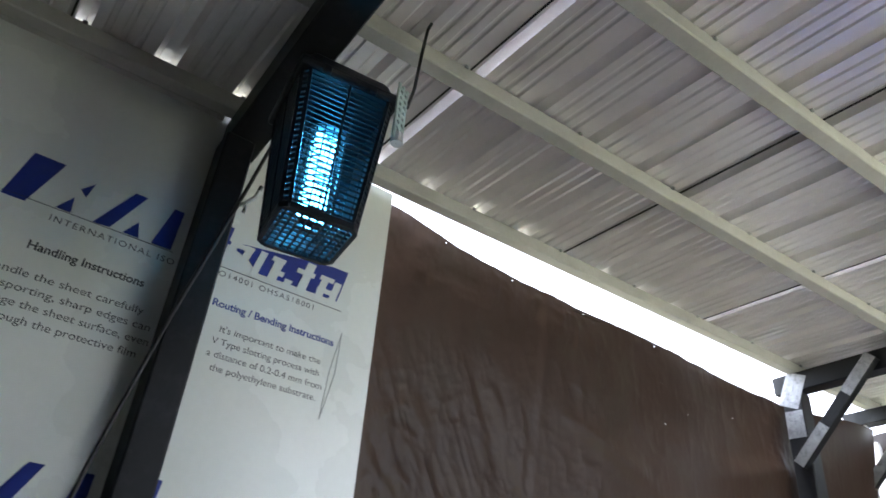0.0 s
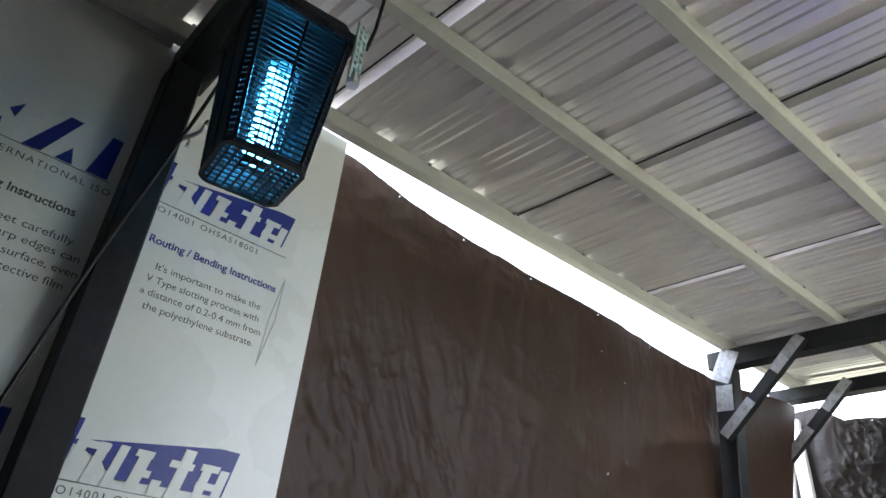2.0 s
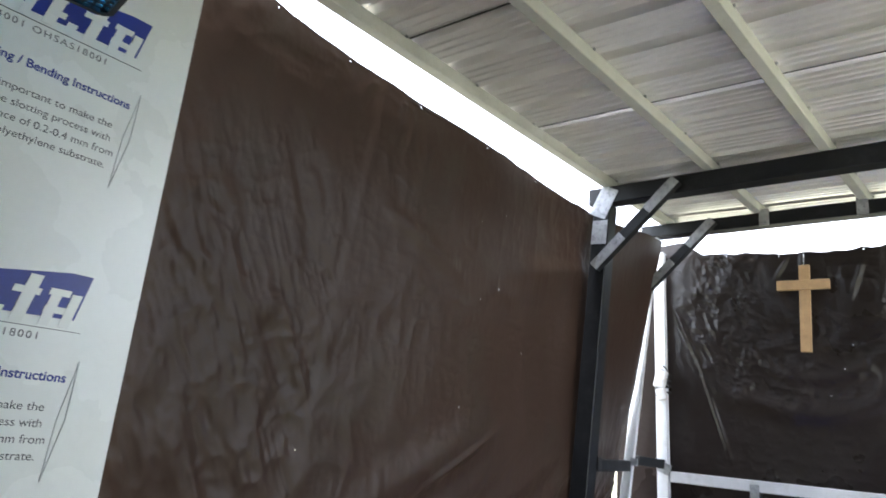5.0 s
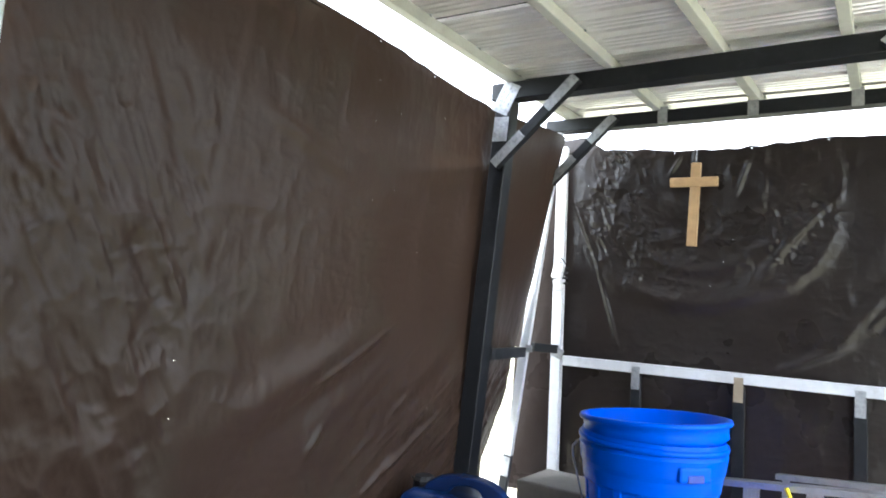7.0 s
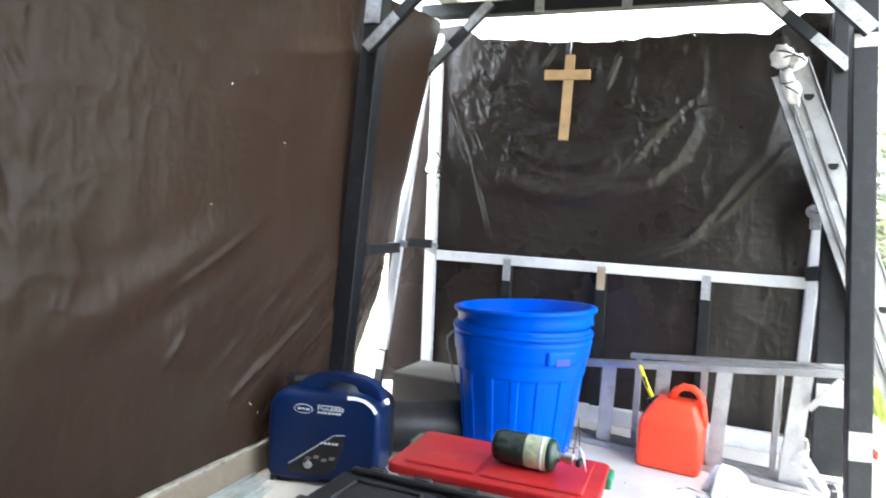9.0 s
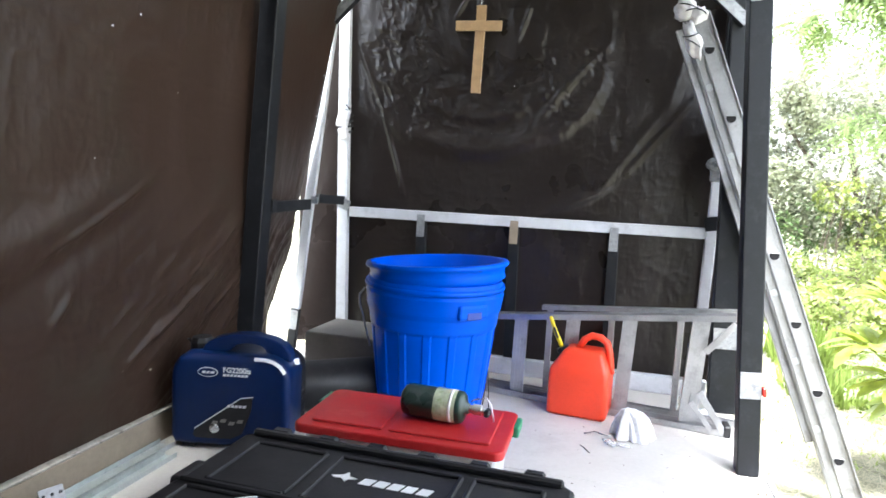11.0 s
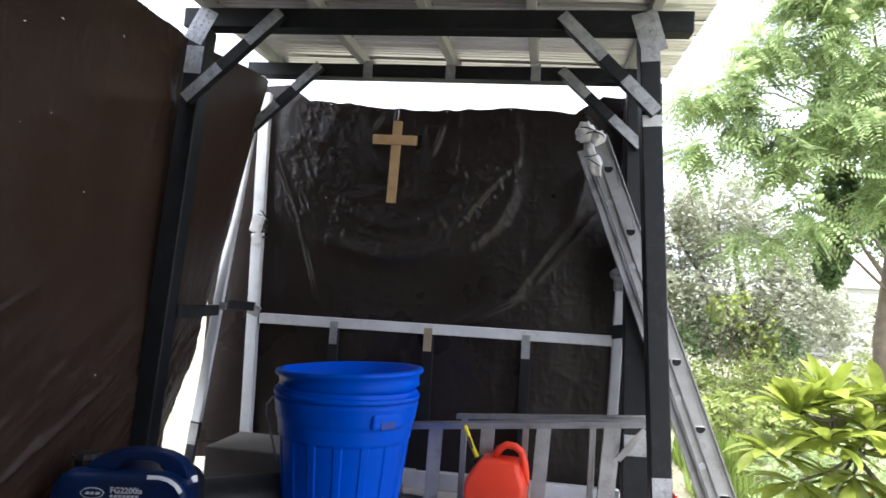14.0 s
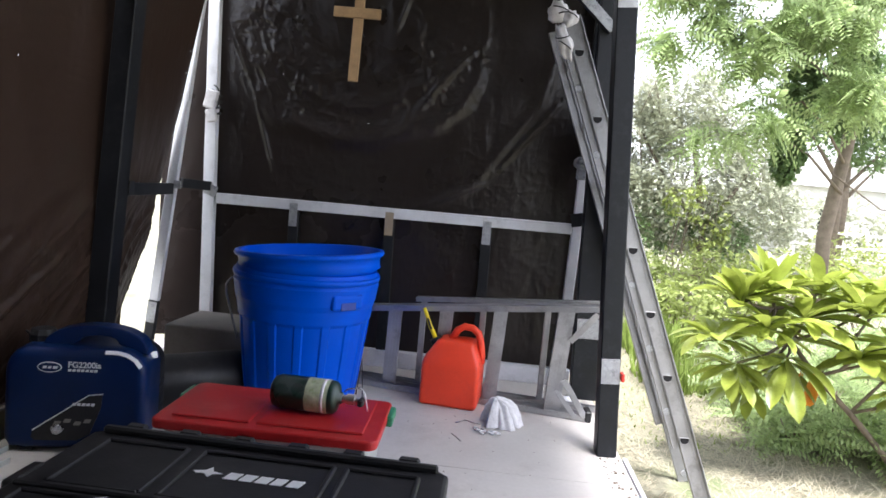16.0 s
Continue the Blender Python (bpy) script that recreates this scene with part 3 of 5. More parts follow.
x = x + back * (0.008 * lattice(y * 7, z * 2.4, 9) * (1.6 - z * 0.6) + 0.002 * crumple(y * 12, z * 6, 33, 2)) * ramp(z, 1.4, 0.7)
x = x + 0.005 * ramp(y, seam - 0.02, seam + 0.02) - 0.004 * ramp(y, seam + 0.02, seam + 0.30)
x = x + 0.022 * ridge(y, z, (-1.98, 0.85), 24, 1.3, 0.07) - 0.012 * ridge(y, z, (-1.9, 0.74), 24, 1.2, 0.05)
x = x + 0.012 * ridge(y, z, (-1.20, 1.72), 14, 0.9, 0.05) + 0.009 * ridge(y, z, (-2.1, 1.60), -18, 0.7, 0.03) + 0.010 * ridge(y, z, (-1.93, 0.58), 50, 0.24, 0.018)
x = x + 0.016 * ridge(y, z, (-1.78, 0.87), 27, 0.8, 0.017) + 0.016 * ridge(y, z, (-1.38, 0.49), 28, 0.9, 0.016)
rs = random.Random(11)
holes = {(k, NV - 3): 0.8 for k in (47, 99, 161, 234, 307)}
for _ in range(18):
    holes[(rs.randrange(8, 400), rs.randrange(16, 340))] = 0.5
for _ in range(8):
    holes[(NU - 4, rs.randrange(110, 340))] = 0.7
tarp("side_tarp", "brown wrinkled plastic tarp hung as the side wall", np.stack([x, y, z], -1), holes, TARP)

# rear tarp: it sags in bowed folds below its middle and shines along them
NU, NV = 420, 370
u, v = np.meshgrid(np.linspace(0, 1, NU + 1), np.linspace(0, 1, NV + 1))
x = -0.27 + 2.33 * u
top = 2.085 + 0.016 * np.sin(5.0 * x + 0.6) - 0.012 * x + 0.11 * np.clip((x - 1.72) / 0.14, 0, 1) + 0.09 * np.clip((0.2 - x) / 0.12, 0, 1)
top = top + 0.006 * lattice(x * 16, x * 0, 6)
z = 0.05 + (top - 0.05) * v
y = 0.052 + 0.012 * lattice(x * 1.4, z * 1.4, 3)
arc = np.hypot((x - 0.74) / 0.74, (z - 1.95) / 0.80)
arc = arc + 0.05 * lattice(x * 4, z * 4, 12)
inner = ramp(arc, 1.12, 0.85) * ramp(z, 0.9, 1.0)
y = y - 0.022 * np.exp(-((arc - 0.97) / 0.055) ** 2) * ramp(z, 1.75, 1.40) * ramp(x, 0.12, 0.42)
y = y - 0.012 * np.exp(-((arc - 0.70) / 0.05) ** 2) * ramp(z, 1.75, 1.5) * ramp(x, 0.12, 0.42) - 0.010 * np.exp(-((arc - 1.42) / 0.045) ** 2) * ramp(x, 1.0, 1.4) * ramp(z, 0.84, 0.95)
y = y - inner * (0.0060 * crumple(x * 6, z * 6, 61, 3) + 0.0036 * crumple(x * 22 + z * 8, z * 19, 62, 3) * ramp(lattice(x * 3.1, z * 3.1, 65), -0.25, 0.45))
y = y - (1 - inner) * (0.0020 * crumple(x * 4, z * 4, 63, 3) + 0.0008 * crumple(x * 18, z * 18, 64, 2))
for cx, cz, ang, ln, w, amp in ((0.97, 1.90, 72, 0.34, 0.012, 0.014), (1.16, 1.50, 52, 0.5, 0.022, 0.016), (1.30, 1.66, 48, 0.5, 0.016, 0.014), (0.26, 1.18, -72, 0.7, 0.010, 0.010), (0.10, 1.62, -66, 0.5, 0.014, 0.013), (1.70, 1.32, 52, 0.7, 0.018, 0.014), (0.72, 2.02, 84, 0.16, 0.010, 0.014), (0.62, 1.98, 60, 0.2, 0.010, 0.012), (1.30, 0.96, 24, 0.6, 0.016, 0.010)):
    y = y - amp * ridge(x, z, (cx, cz), ang, ln, w)
y = np.maximum(y, 0.026) + 0.4 * np.minimum(x + 0.06, 0)
holes = {(k, NV - 3): 0.7 for k in (108, 158, 230, 294)}
for _ in range(8):
    holes[(rs.randrange(66, 376), rs.randrange(152, 358))] = 0.4
tarp("rear_tarp", "dark brown wrinkled plastic tarp hung as the rear wall", np.stack([x, y, z], -1), holes, TARP_B)


# ---- printed panels ----
def wall_m(y, z):
    """On the side panel: x of the print runs along +y, its y up, facing into the room."""
    return Matrix(((0, 0, 1, 0.0045), (1, 0, 0, y), (0, 1, 0, z), (0, 0, 0, 1)))


def para(x, w, h, lean, y=0.0):
    return [(x, y), (x + w, y), (x + w + lean * h, y + h), (x + lean * h, y + h)]


p1 = thing("printed_panel", "white composite wall panel with blue logo and routing notes", "wall panel", kind="structure")
part("panel_sheet", box(0.004, 0.505, 2.08, (0.002, -3.363, 1.115), 0.0008), PANEL, p1)
p2 = thing("printed_panel", "white composite wall panel with blue logo and handling notes", "wall panel", kind="structure")
part("panel_sheet", box(0.004, 1.36, 2.08, (0.002, -4.30, 1.115), 0.0008), PANEL, p2)
for k in range(4):
    dz = -0.609 * k
    z0 = 1.722 + dz
    # blue band with pale slanted cut-outs, as plain shapes
    flat(para(0.0, 0.012, 0.1, 0.12), wall_m(-3.565, z0), BLUEINK, p1, "logo_block")
    lg = flat([(0.0, 0.058), (0.30, 0.105), (0.345, 0.105), (0.325, 0.01), (0.20, 0.008), (0.10, 0.004), (0.075, 0.03)], wall_m(-3.562, z0), BLUEINK, p1, "logo_block")
    for x, w, h, y in ((0.006, 0.020, 0.078, 0), (0.045, 0.020, 0.078, 0), (0.082, 0.018, 0.08, 0.0), (0.125, 0.024, 0.075, 0.004), (0.168, 0.02, 0.03, 0.0), (0.205, 0.024, 0.1, 0.0), (0.258, 0.02, 0.07, 0.004), (0.296, 0.02, 0.07, 0.004)):
        m = wall_m(-3.562, z0 - 0.012)
        m[0][3] += 0.0016
        flat(para(x, w, h, 0.22, y), m, PANEL, p1, "logo_cutout")
    for x, y, w in ((0.02, 0.062, 0.06), (0.13, 0.066, 0.035), (0.137, 0.03, 0.03), (0.2, 0.06, 0.05), (0.266, 0.066, 0.04), (0.262, 0.03, 0.04)):
        m = wall_m(-3.562, z0 - 0.012)
        m[0][3] += 0.0018
        flat(para(x, w, 0.014, 0.22, y), m, PANEL, p1, "logo_cutout")
    flat([(0.0, 0.0), (0.345, 0.0), (0.345, 0.0012), (0.0, 0.0012)], wall_m(-3.565, z0 - 0.014), INK, p1, "logo_rule")
    text("SO14001 OHSAS18001", 0.021, wall_m(-3.563, z0 - 0.037), INK, p1, width=0.265, spacing=1.25)
    text("Routing / Bending Instructions", 0.026, wall_m(-3.545, z0 - 0.114), BLUEINK, p1, bold=0.0006, width=0.318)
    for i, (line, y, w) in enumerate((("It's important to make the", -3.513, 0.258), ("V Type slotting process with", -3.523, 0.272), ("a distance of 0.2-0.4 mm from", -3.527, 0.288), ("the polyethylene substrate.", -3.512, 0.262))):
        text(line, 0.023, wall_m(y, z0 - 0.172 - 0.031 * i), INK, p1, width=w)
    for a in ((0, 0, 0.022, 0.12), (0.022, 0.12, 0.024, 0.235), (0.024, 0.235, 0.006, 0.12), (0.006, 0.12, 0, 0)):
        bar_pts = [(a[0], a[1]), (a[0] + 0.0016, a[1]), (a[2] + 0.0016, a[3]), (a[2], a[3])]
        flat(bar_pts, wall_m(-3.232, z0 - 0.305), FAINT, p1, "arrow_outline")
    # handling panel: slanted blue blocks
    z1 = 1.69 + dz
    for shape in ([(0.0, 0.0), (0.045, 0.0), (0.085, 0.118), (0.022, 0.118)], [(0.10, 0.012), (0.125, 0.05), (0.13, 0.012)], [(0.13, 0.075), (0.152, 0.10), (0.145, 0.06)], [(0.175, 0.01), (0.21, 0.012), (0.262, 0.118), (0.235, 0.118)], [(0.238, 0.012), (0.262, 0.05), (0.272, 0.012)], [(0.30, 0.012), (0.345, 0.012), (0.348, 0.118), (0.325, 0.118)]):
        flat(shape, wall_m(-4.012, z1), BLUEINK, p2, "logo_block")
    flat([(0.0, 0.0), (0.35, 0.0), (0.35, 0.0012), (0.0, 0.0012)], wall_m(-4.012, z1 + 0.008), INK, p2, "logo_rule")
    text("INTERNATIONAL ISO", 0.021, wall_m(-3.915, z1 - 0.022), INK, p2, width=0.262, spacing=1.25)
    text("Handling Instructions", 0.027, wall_m(-3.929, z1 - 0.097), INK, p2, bold=0.0006, width=0.232)
    for i, (line, y, w) in enumerate((("Handle the sheet carefully", -3.985, 0.305), ("transporting, sharp edges can", -3.99, 0.335), ("damage the sheet surface, even", -3.985, 0.335), ("through the protective film", -3.955, 0.29))):
        text(line, 0.024, wall_m(y, z1 - 0.158 - 0.032 * i), INK, p2, width=w)

# eave board over the panels and conduit on the panel
tagged(part("trim", bar((0.012, -5.0, 2.105), (0.012, -3.65, 2.145), 0.02, 0.05, 0.002), PURL), "cream trim strip along the panel top", "trim", kind="structure")

# ---- unseen closing walls behind the camera, added to keep light out ----
tagged(part("light_block_front", box(2.32, 0.03, 2.12, (0.96, -5.03, 1.06), 0.003), TARP), "unseen dark tarp-covered end wall added to block light", "wall", kind="structure")
tagged(part("light_block_side", box(0.03, 2.36, 2.13, (2.115, -3.80, 1.065), 0.003), TARP), "unseen dark tarp-covered side wall added to block light", "wall", kind="structure")
post((0.05, -4.22, 0), (0.05, -4.22, 2.09), BLACK, "black painted wall post on the printed panel", 0.085, 0.05)

# ---- insect lamp ----
zp = thing("insect_lamp", "black hanging insect lamp with glowing cyan tube", "insect lamp", 0.424, -3.515, 1.60, -6.8)
HB, HT, ZH = 0.073, 0.098, 0.312


def ring8(r, z, c=0.013):
    return [(r, c - r, z), (r, r - c, z), (r - c, r, z), (c - r, r, z), (-r, r - c, z), (-r, c - r, z), (c - r, -r, z), (r - c, -r, z)]


lo, hi = ring8(HB, 0), ring8(HT, ZH)
for i in range(8):
    a0, a1, b0, b1 = (Vector(p) for p in (lo[i], lo[(i + 1) % 8], hi[i], hi[(i + 1) % 8]))
    b = None
    if i % 2:
        # corner post with a row of slots
        for k in range(25):
            b = bar(a0.lerp(b0, k / 24), a1.lerp(b1, k / 24), 0.004, 0.0085 if k % 2 else 0.011, 0, bm=b)
        for g in (0.0, 1.0):
            b = bar(a0.lerp(a1, g), b0.lerp(b1, g), 0.007, 0.007, 0, up=(0.3, 0.7, 0.1), bm=b)
        part("corner_bar", b, GUNBLUE, zp)
        continue
    for k in range(26):
        f = k / 25
        b = bar(a0.lerp(b0, f), a1.lerp(b1, f), 0.003, 0.0030 if i == 0 else 0.0108, 0, bm=b)
    for g in (0.0, 0.5, 1.0):
        b = bar(a0.lerp(a1, g), b0.lerp(b1, g), 0.005, 0.005, 0, up=(0.3, 0.7, 0.1), bm=b)
    part("side_grille", b, GUNBLUE, zp)
b = None
for k in range(9):
    q = -0.060 + 0.120 * k / 8
    b = bar((q, -0.070, 0), (q, 0.070, 0), 0.004, 0.004, 0, bm=b)
    b = bar((-0.070, q, 0), (0.070, q, 0), 0.004, 0.004, 0, bm=b)
for p, q in zip(lo, lo[1:] + lo[:1]):
    b = bar(p, q, 0.009, 0.012, 0, bm=b)
part("base_grille", b, GUNBLUE, zp)
for k in range(4):
    part("collector_rib", box(0.010, 0.05, 0.010, (-0.04 + 0.027 * k, 0.0, 0.020), 0.003), GUNBLUE, zp)
b = box(0.222, 0.222, 0.022, (0, 0, ZH + 0.012), 0.008, 2)
box(0.20, 0.20, 0.045, (0, 0, ZH + 0.044), 0.012, 2, bm=b, taper=0.86)
part("top_cover", b, GUNBLUE, zp, "black moulded top cover")
for q in (-0.055, 0.045):
    part("cover_lug", box(0.012, 0.02, 0.018, (HT + 0.008, q, ZH + 0.006), 0.003), GUNBLUE, zp)
b = tube([(0, 0.015, 0.045 + 0.215 * k / 5) for k in range(6)], 0.013, 12)
tube([(0, -0.015, 0.045 + 0.215 * k / 5) for k in range(6)], 0.013, 12, bm=b)
tube([(0, 0.015 * math.cos(a), 0.045 - 0.015 * math.sin(a)) for a in np.linspace(0, math.pi, 8)], 0.013, 12, bm=b)
part("uv_tube", b, TUBE, zp, "glowing cyan fluorescent tube", smooth=True)
part("tube_socket", lathe([(0.001, 0.245), (0.045, 0.245), (0.045, 0.30), (0.001, 0.30)], 16), GUNBLUE, zp)
b = None
for k in range(14):
    a = 2 * math.pi * k / 14
    b = bar((0.040 * math.cos(a), 0.040 * math.sin(a), 0.03), (0.040 * math.cos(a), 0.040 * math.sin(a), 0.285), 0.0032, 0.0032, 0, up=(1, 0, 0.01), bm=b)
for k in range(16):
    z = 0.035 + 0.016 * k
    for j in range(14):
        a, c = 2 * math.pi * j / 14, 2 * math.pi * (j + 1) / 14
        b = bar((0.040 * math.cos(a), 0.040 * math.sin(a), z), (0.040 * math.cos(c), 0.040 * math.sin(c), z), 0.0032, 0.0032, 0, bm=b)
part("shock_grid", b, GUNBLUE, zp, "dark wire grid round the tube")
b = tube([(0, -0.06, ZH + 0.06), (0.0, -0.05, ZH + 0.10), (0, -0.045, ZH + 0.125)], 0.002, 6)
tube([(0, 0.06, ZH + 0.06), (0.0, -0.02, ZH + 0.11), (0, -0.045, ZH + 0.125)], 0.002, 6, bm=b)
part("hanging_wire", b, STEEL, zp)
t = thing("strap_hanger", "pale green perforated metal strap beside the insect lamp", "strap", 0.585, -3.44, 1.775, 24)
b = None
for k in range(9):
    b = box(0.004, 0.034, 0.0075, (0, 0, 0.0 + 0.016 * k), 0.0008, bm=b)
    for s in (-1, 0, 1):
        b = box(0.004, 0.006, 0.0095, (0, s * 0.0138, 0.008 + 0.016 * k), 0.0, bm=b)
part("strap_body", b, mat("pale_green_zinc", (0.42, 0.52, 0.47), 0.45, 0.4, 0.15, 20, 0.1, 90), t)
part("bolt", lathe([(0.001, -0.012), (0.012, -0.012), (0.012, 0.012), (0.001, 0.012)], 8), STEEL, t)
tagged(part("power_cord", tube([(0.565, -3.415, 1.89), (0.568, -3.405, 1.95), (0.572, -3.400, 2.05), (0.570, -3.39, 2.15), (0.572, -3.383, 2.175)], 0.004, 8), CORD, smooth=True), "black power cord from insect lamp to the roof", "cord")
tagged(part("power_cord", tube([(0.10, -3.53, 2.05), (0.112, -3.56, 1.9), (0.108, -3.60, 1.7), (0.108, -3.643, 1.5), (0.112, -3.672, 1.34), (0.112, -3.70, 1.18), (0.11, -3.73, 0.95), (0.10, -3.74, 0.7)], 0.0045, 8), CORD, smooth=True), "thin black cord hanging beside the wall post", "cord")
b = tube([(0.09, -3.572, 1.83), (0.14, -3.565, 1.815), (0.165, -3.555, 1.82), (0.17, -3.55, 1.85)], 0.005, 8)
tube([(0.13, -3.567, 1.815), (0.155, -3.57, 1.79), (0.15, -3.57, 1.775)], 0.004, 8, bm=b)
tagged(part("wall_hook", b, STEEL, smooth=True), "small twisted steel hook on the wall post", "hook")

# ---- cross ----
cr = thing("wooden_cross", "pale pine cross hanging on the rear tarp", "cross", 0.736, -0.005, 1.748, 0)
part("upright", box(0.052, 0.018, 0.460, (0, 0, 0), 0.002, rot=(0, 1.2, 0)), WOOD, cr)
part("crossarm", box(0.25, 0.018, 0.052, (-0.004, -0.012, 0.121), 0.002, rot=(0, 0.4, 0)), WOOD, cr)
part("hanging_wire", tube([(0.0, 0, 0.22), (0.004, 0.005, 0.28), (0.0, 0.012, 0.35)], 0.0015, 5), STEEL, cr)

# ---- drum ----
dr = thing("plastic_drum", "bright blue ribbed plastic drum with tilted lid", "drum", 0.765, -0.755, 0, 10)
dr.scale = (0.985, 0.985, 1.045)


def rib(i, a):
    if i in (3, 4, 5, 6):
        k = (a * 16 / (2 * math.pi)) % 1
        return -0.0055 if 0.13 < k < 0.87 else 0.0
    return 0


prof = [(0.001, 0.0), (0.222, 0.0), (0.232, 0.012), (0.238, 0.05), (0.250, 0.12), (0.272, 0.30), (0.281, 0.385), (0.286, 0.398), (0.294, 0.45), (0.302, 0.472), (0.309, 0.52), (0.312, 0.535), (0.306, 0.545), (0.30, 0.56), (0.306, 0.575), (0.300, 0.59), (0.29, 0.59), (0.262, 0.39), (0.21, 0.02), (0.001, 0.02)]
part("drum_body", lathe(prof, 256, wave=rib), BLUE, dr, smooth=False)
ring = part("locking_ring", lathe([(0.300, 0.555), (0.313, 0.552), (0.316, 0.562), (0.313, 0.574), (0.300, 0.571)], 96), BLUE, dr, smooth=True)
lid = part("lid", lathe([(0.001, -0.020), (0.262, -0.022), (0.279, -0.012), (0.290, 0.064), (0.300, 0.070), (0.318, 0.068), (0.322, 0.058), (0.318, 0.050), (0.305, 0.046), (0.302, 0.02), (0.306, 0.0), (0.287, -0.012), (0.270, -0.032), (0.001, -0.032)], 96), BLUE, dr, "blue lid lying askew on the rim", smooth=True)
lid.matrix_local = pose(0.008, 0, 0.592, -1.0, -3.0, 0)
for a in (-52, 128):
    h = part("hand_grip", box(0.045, 0.15, 0.06, (0, 0, 0), 0.012, 2), BLUE, dr)
    h.matrix_local = pose(0.290 * math.cos(radians(a)), 0.290 * math.sin(radians(a)), 0.490, 0, 0, a)
    # a proud block; darker blue paints the recess shade on the front grip
    part("grip_recess", box(0.01, 0.075, 0.03, (0.02, 0, -0.014), 0.003), mat("recess_shade_blue", (0.004, 0.03, 0.25), 0.4, 0, 0.1, 5, 0.05, 90) if a < 0 else BLUE, h)
part("wire_bail", tube([(-0.31, -0.06, 0.53), (-0.335, -0.05, 0.50), (-0.335, -0.04, 0.46), (-0.318, -0.03, 0.40), (-0.30, -0.02, 0.33), (-0.285, -0.01, 0.27)], 0.005, 8), ALU, dr, smooth=True)

# ---- generator ----
ge = thing("generator", "navy blue portable inverter generator with carry handle", "generator", 0.158, -1.325, 0, 13)
ge.scale = (1.045, 1.06, 1.07)
out = [(-0.212, 0.03), (-0.195, 0.004), (-0.15, 0.0), (0.15, 0.0), (0.195, 0.004), (0.212, 0.03)]
out += [(0.212 - 0.085 + 0.085 * math.cos(a), 0.245 + 0.082 * math.sin(a)) for a in np.linspace(0, math.pi / 2, 9)]
out += [(-0.212 + 0.07 - 0.07 * math.sin(a), 0.240 + 0.087 * math.cos(a)) for a in np.linspace(0, math.pi / 2, 9)]
b = slab(out, 0.19)
rim = [e for e in b.edges if all(abs(v.co.y) < 1e-5 for v in e.verts)]
bmesh.ops.bevel(b, geom=rim, offset=0.028, segments=5, profile=0.5, affect="EDGES")
b.transform(pose(0, -0.14, 0.012))
part("shell", b, NAVY, ge, smooth=True)
b = slab([(x * 0.97, z * 0.90 + 0.006) for x, z in out], 0.09)
b.transform(pose(0, 0.051, 0.012))
part("rear_housing", b, BLACKP, ge, "black rear housing")
for k in range(7):
    part("vent_slat", box(0.004, 0.07, 0.006, (0.207, 0.09, 0.06 + 0.02 * k), 0.001), BLACKP, ge)
hp = [(0.040 - 0.165 * math.cos(a), 0.29 + 0.112 * math.sin(a) ** 0.6) for a in np.linspace(0.1, math.pi - 0.05, 20)]
hq = [(0.048 + 0.062 * math.cos(a), 0.336 + 0.034 * math.sin(a) ** 0.6) for a in np.linspace(0.08, math.pi - 0.08, 18)]
b = slab(hp + hq, 0.065, 0.006, 2)
h = part("carry_handle", b, NAVY, ge)
h.matrix_local = pose(0.0, -0.085, 0.0)
b = None
SP = [(0.088, -0.137, 0.331), (0.125, -0.137, 0.331), (0.155, -0.137, 0.324), (0.180, -0.137, 0.308), (0.197, -0.137, 0.286)]
for p, q in zip(SP, SP[1:]):
    b = bar(p, q, 0.013, 0.004, 0.0005, up=(0.25, -0.7, 0.65), bm=b)
part("label_strip", b, WHITEINK, ge, "white warning strip")
part("sticker", box(0.03, 0.003, 0.022, (0.204, -0.02, 0.298), 0.0005, rot=(-20, 0, 45)), WHITEINK, ge)
b = lathe([(0.001, 0), (0.040, 0), (0.042, 0.04), (0.034, 0.056), (0.001, 0.058)], 20, wave=lambda i, a: 0.002 * math.cos(12 * a))
part("fuel_cap", b, BLACKP, ge).matrix_local = pose(-0.14, -0.03, 0.318)
part("cable_loop", tube([(-0.17 + 0.02 * math.cos(a), -0.03 + 0.025 * math.sin(a), 0.36 + 0.006 * math.sin(2 * a)) for a in np.linspace(0, 6.2, 18)], 0.004, 6), CORD, ge, smooth=True)


def face_m(x, z, y=-0.1402):
    return Matrix(((1, 0, 0, x), (0, 0, -1, y), (0, 1, 0, z), (0, 0, 0, 1)))


def oval(a, c, n=24):
    return [(a * math.cos(2 * math.pi * k / n), c * math.sin(2 * math.pi * k / n)) for k in range(n)]


flat(oval(0.036, 0.017), face_m(-0.075, 0.279), WHITEINK, ge, "badge", 0.002, "white-rimmed oval badge")
flat(oval(0.033, 0.0142), face_m(-0.075, 0.279, -0.1424), NAVY, ge, "badge_field", 0.001)
for dx, w in ((-0.016, 0.012), (0.0, 0.01), (0.014, 0.014)):
    flat(para(dx - 0.005, w, 0.008, 0.4, -0.004), face_m(-0.075, 0.279, -0.1434), WHITEINK, ge, "badge_mark", 0.0006)
text("FG2200is", 0.026, face_m(-0.022, 0.280), WHITEINK, ge, bold=0.0008, width=0.098, name="model_print")
for k in range(7):
    flat(para(-0.022 + 0.013 * k, 0.010, 0.008, 0.25), face_m(0, 0.267), WHITEINK, ge, "print_bar", 0.0008)
flat([(-0.125, 0.055), (-0.12, 0.072), (0.045, 0.190), (0.085, 0.196), (0.082, 0.150), (0.050, 0.065), (0.01, 0.045), (-0.115, 0.044)], face_m(0, 0), BLACKP, ge, "recess_plate", 0.002, "dark slanted recess plate")
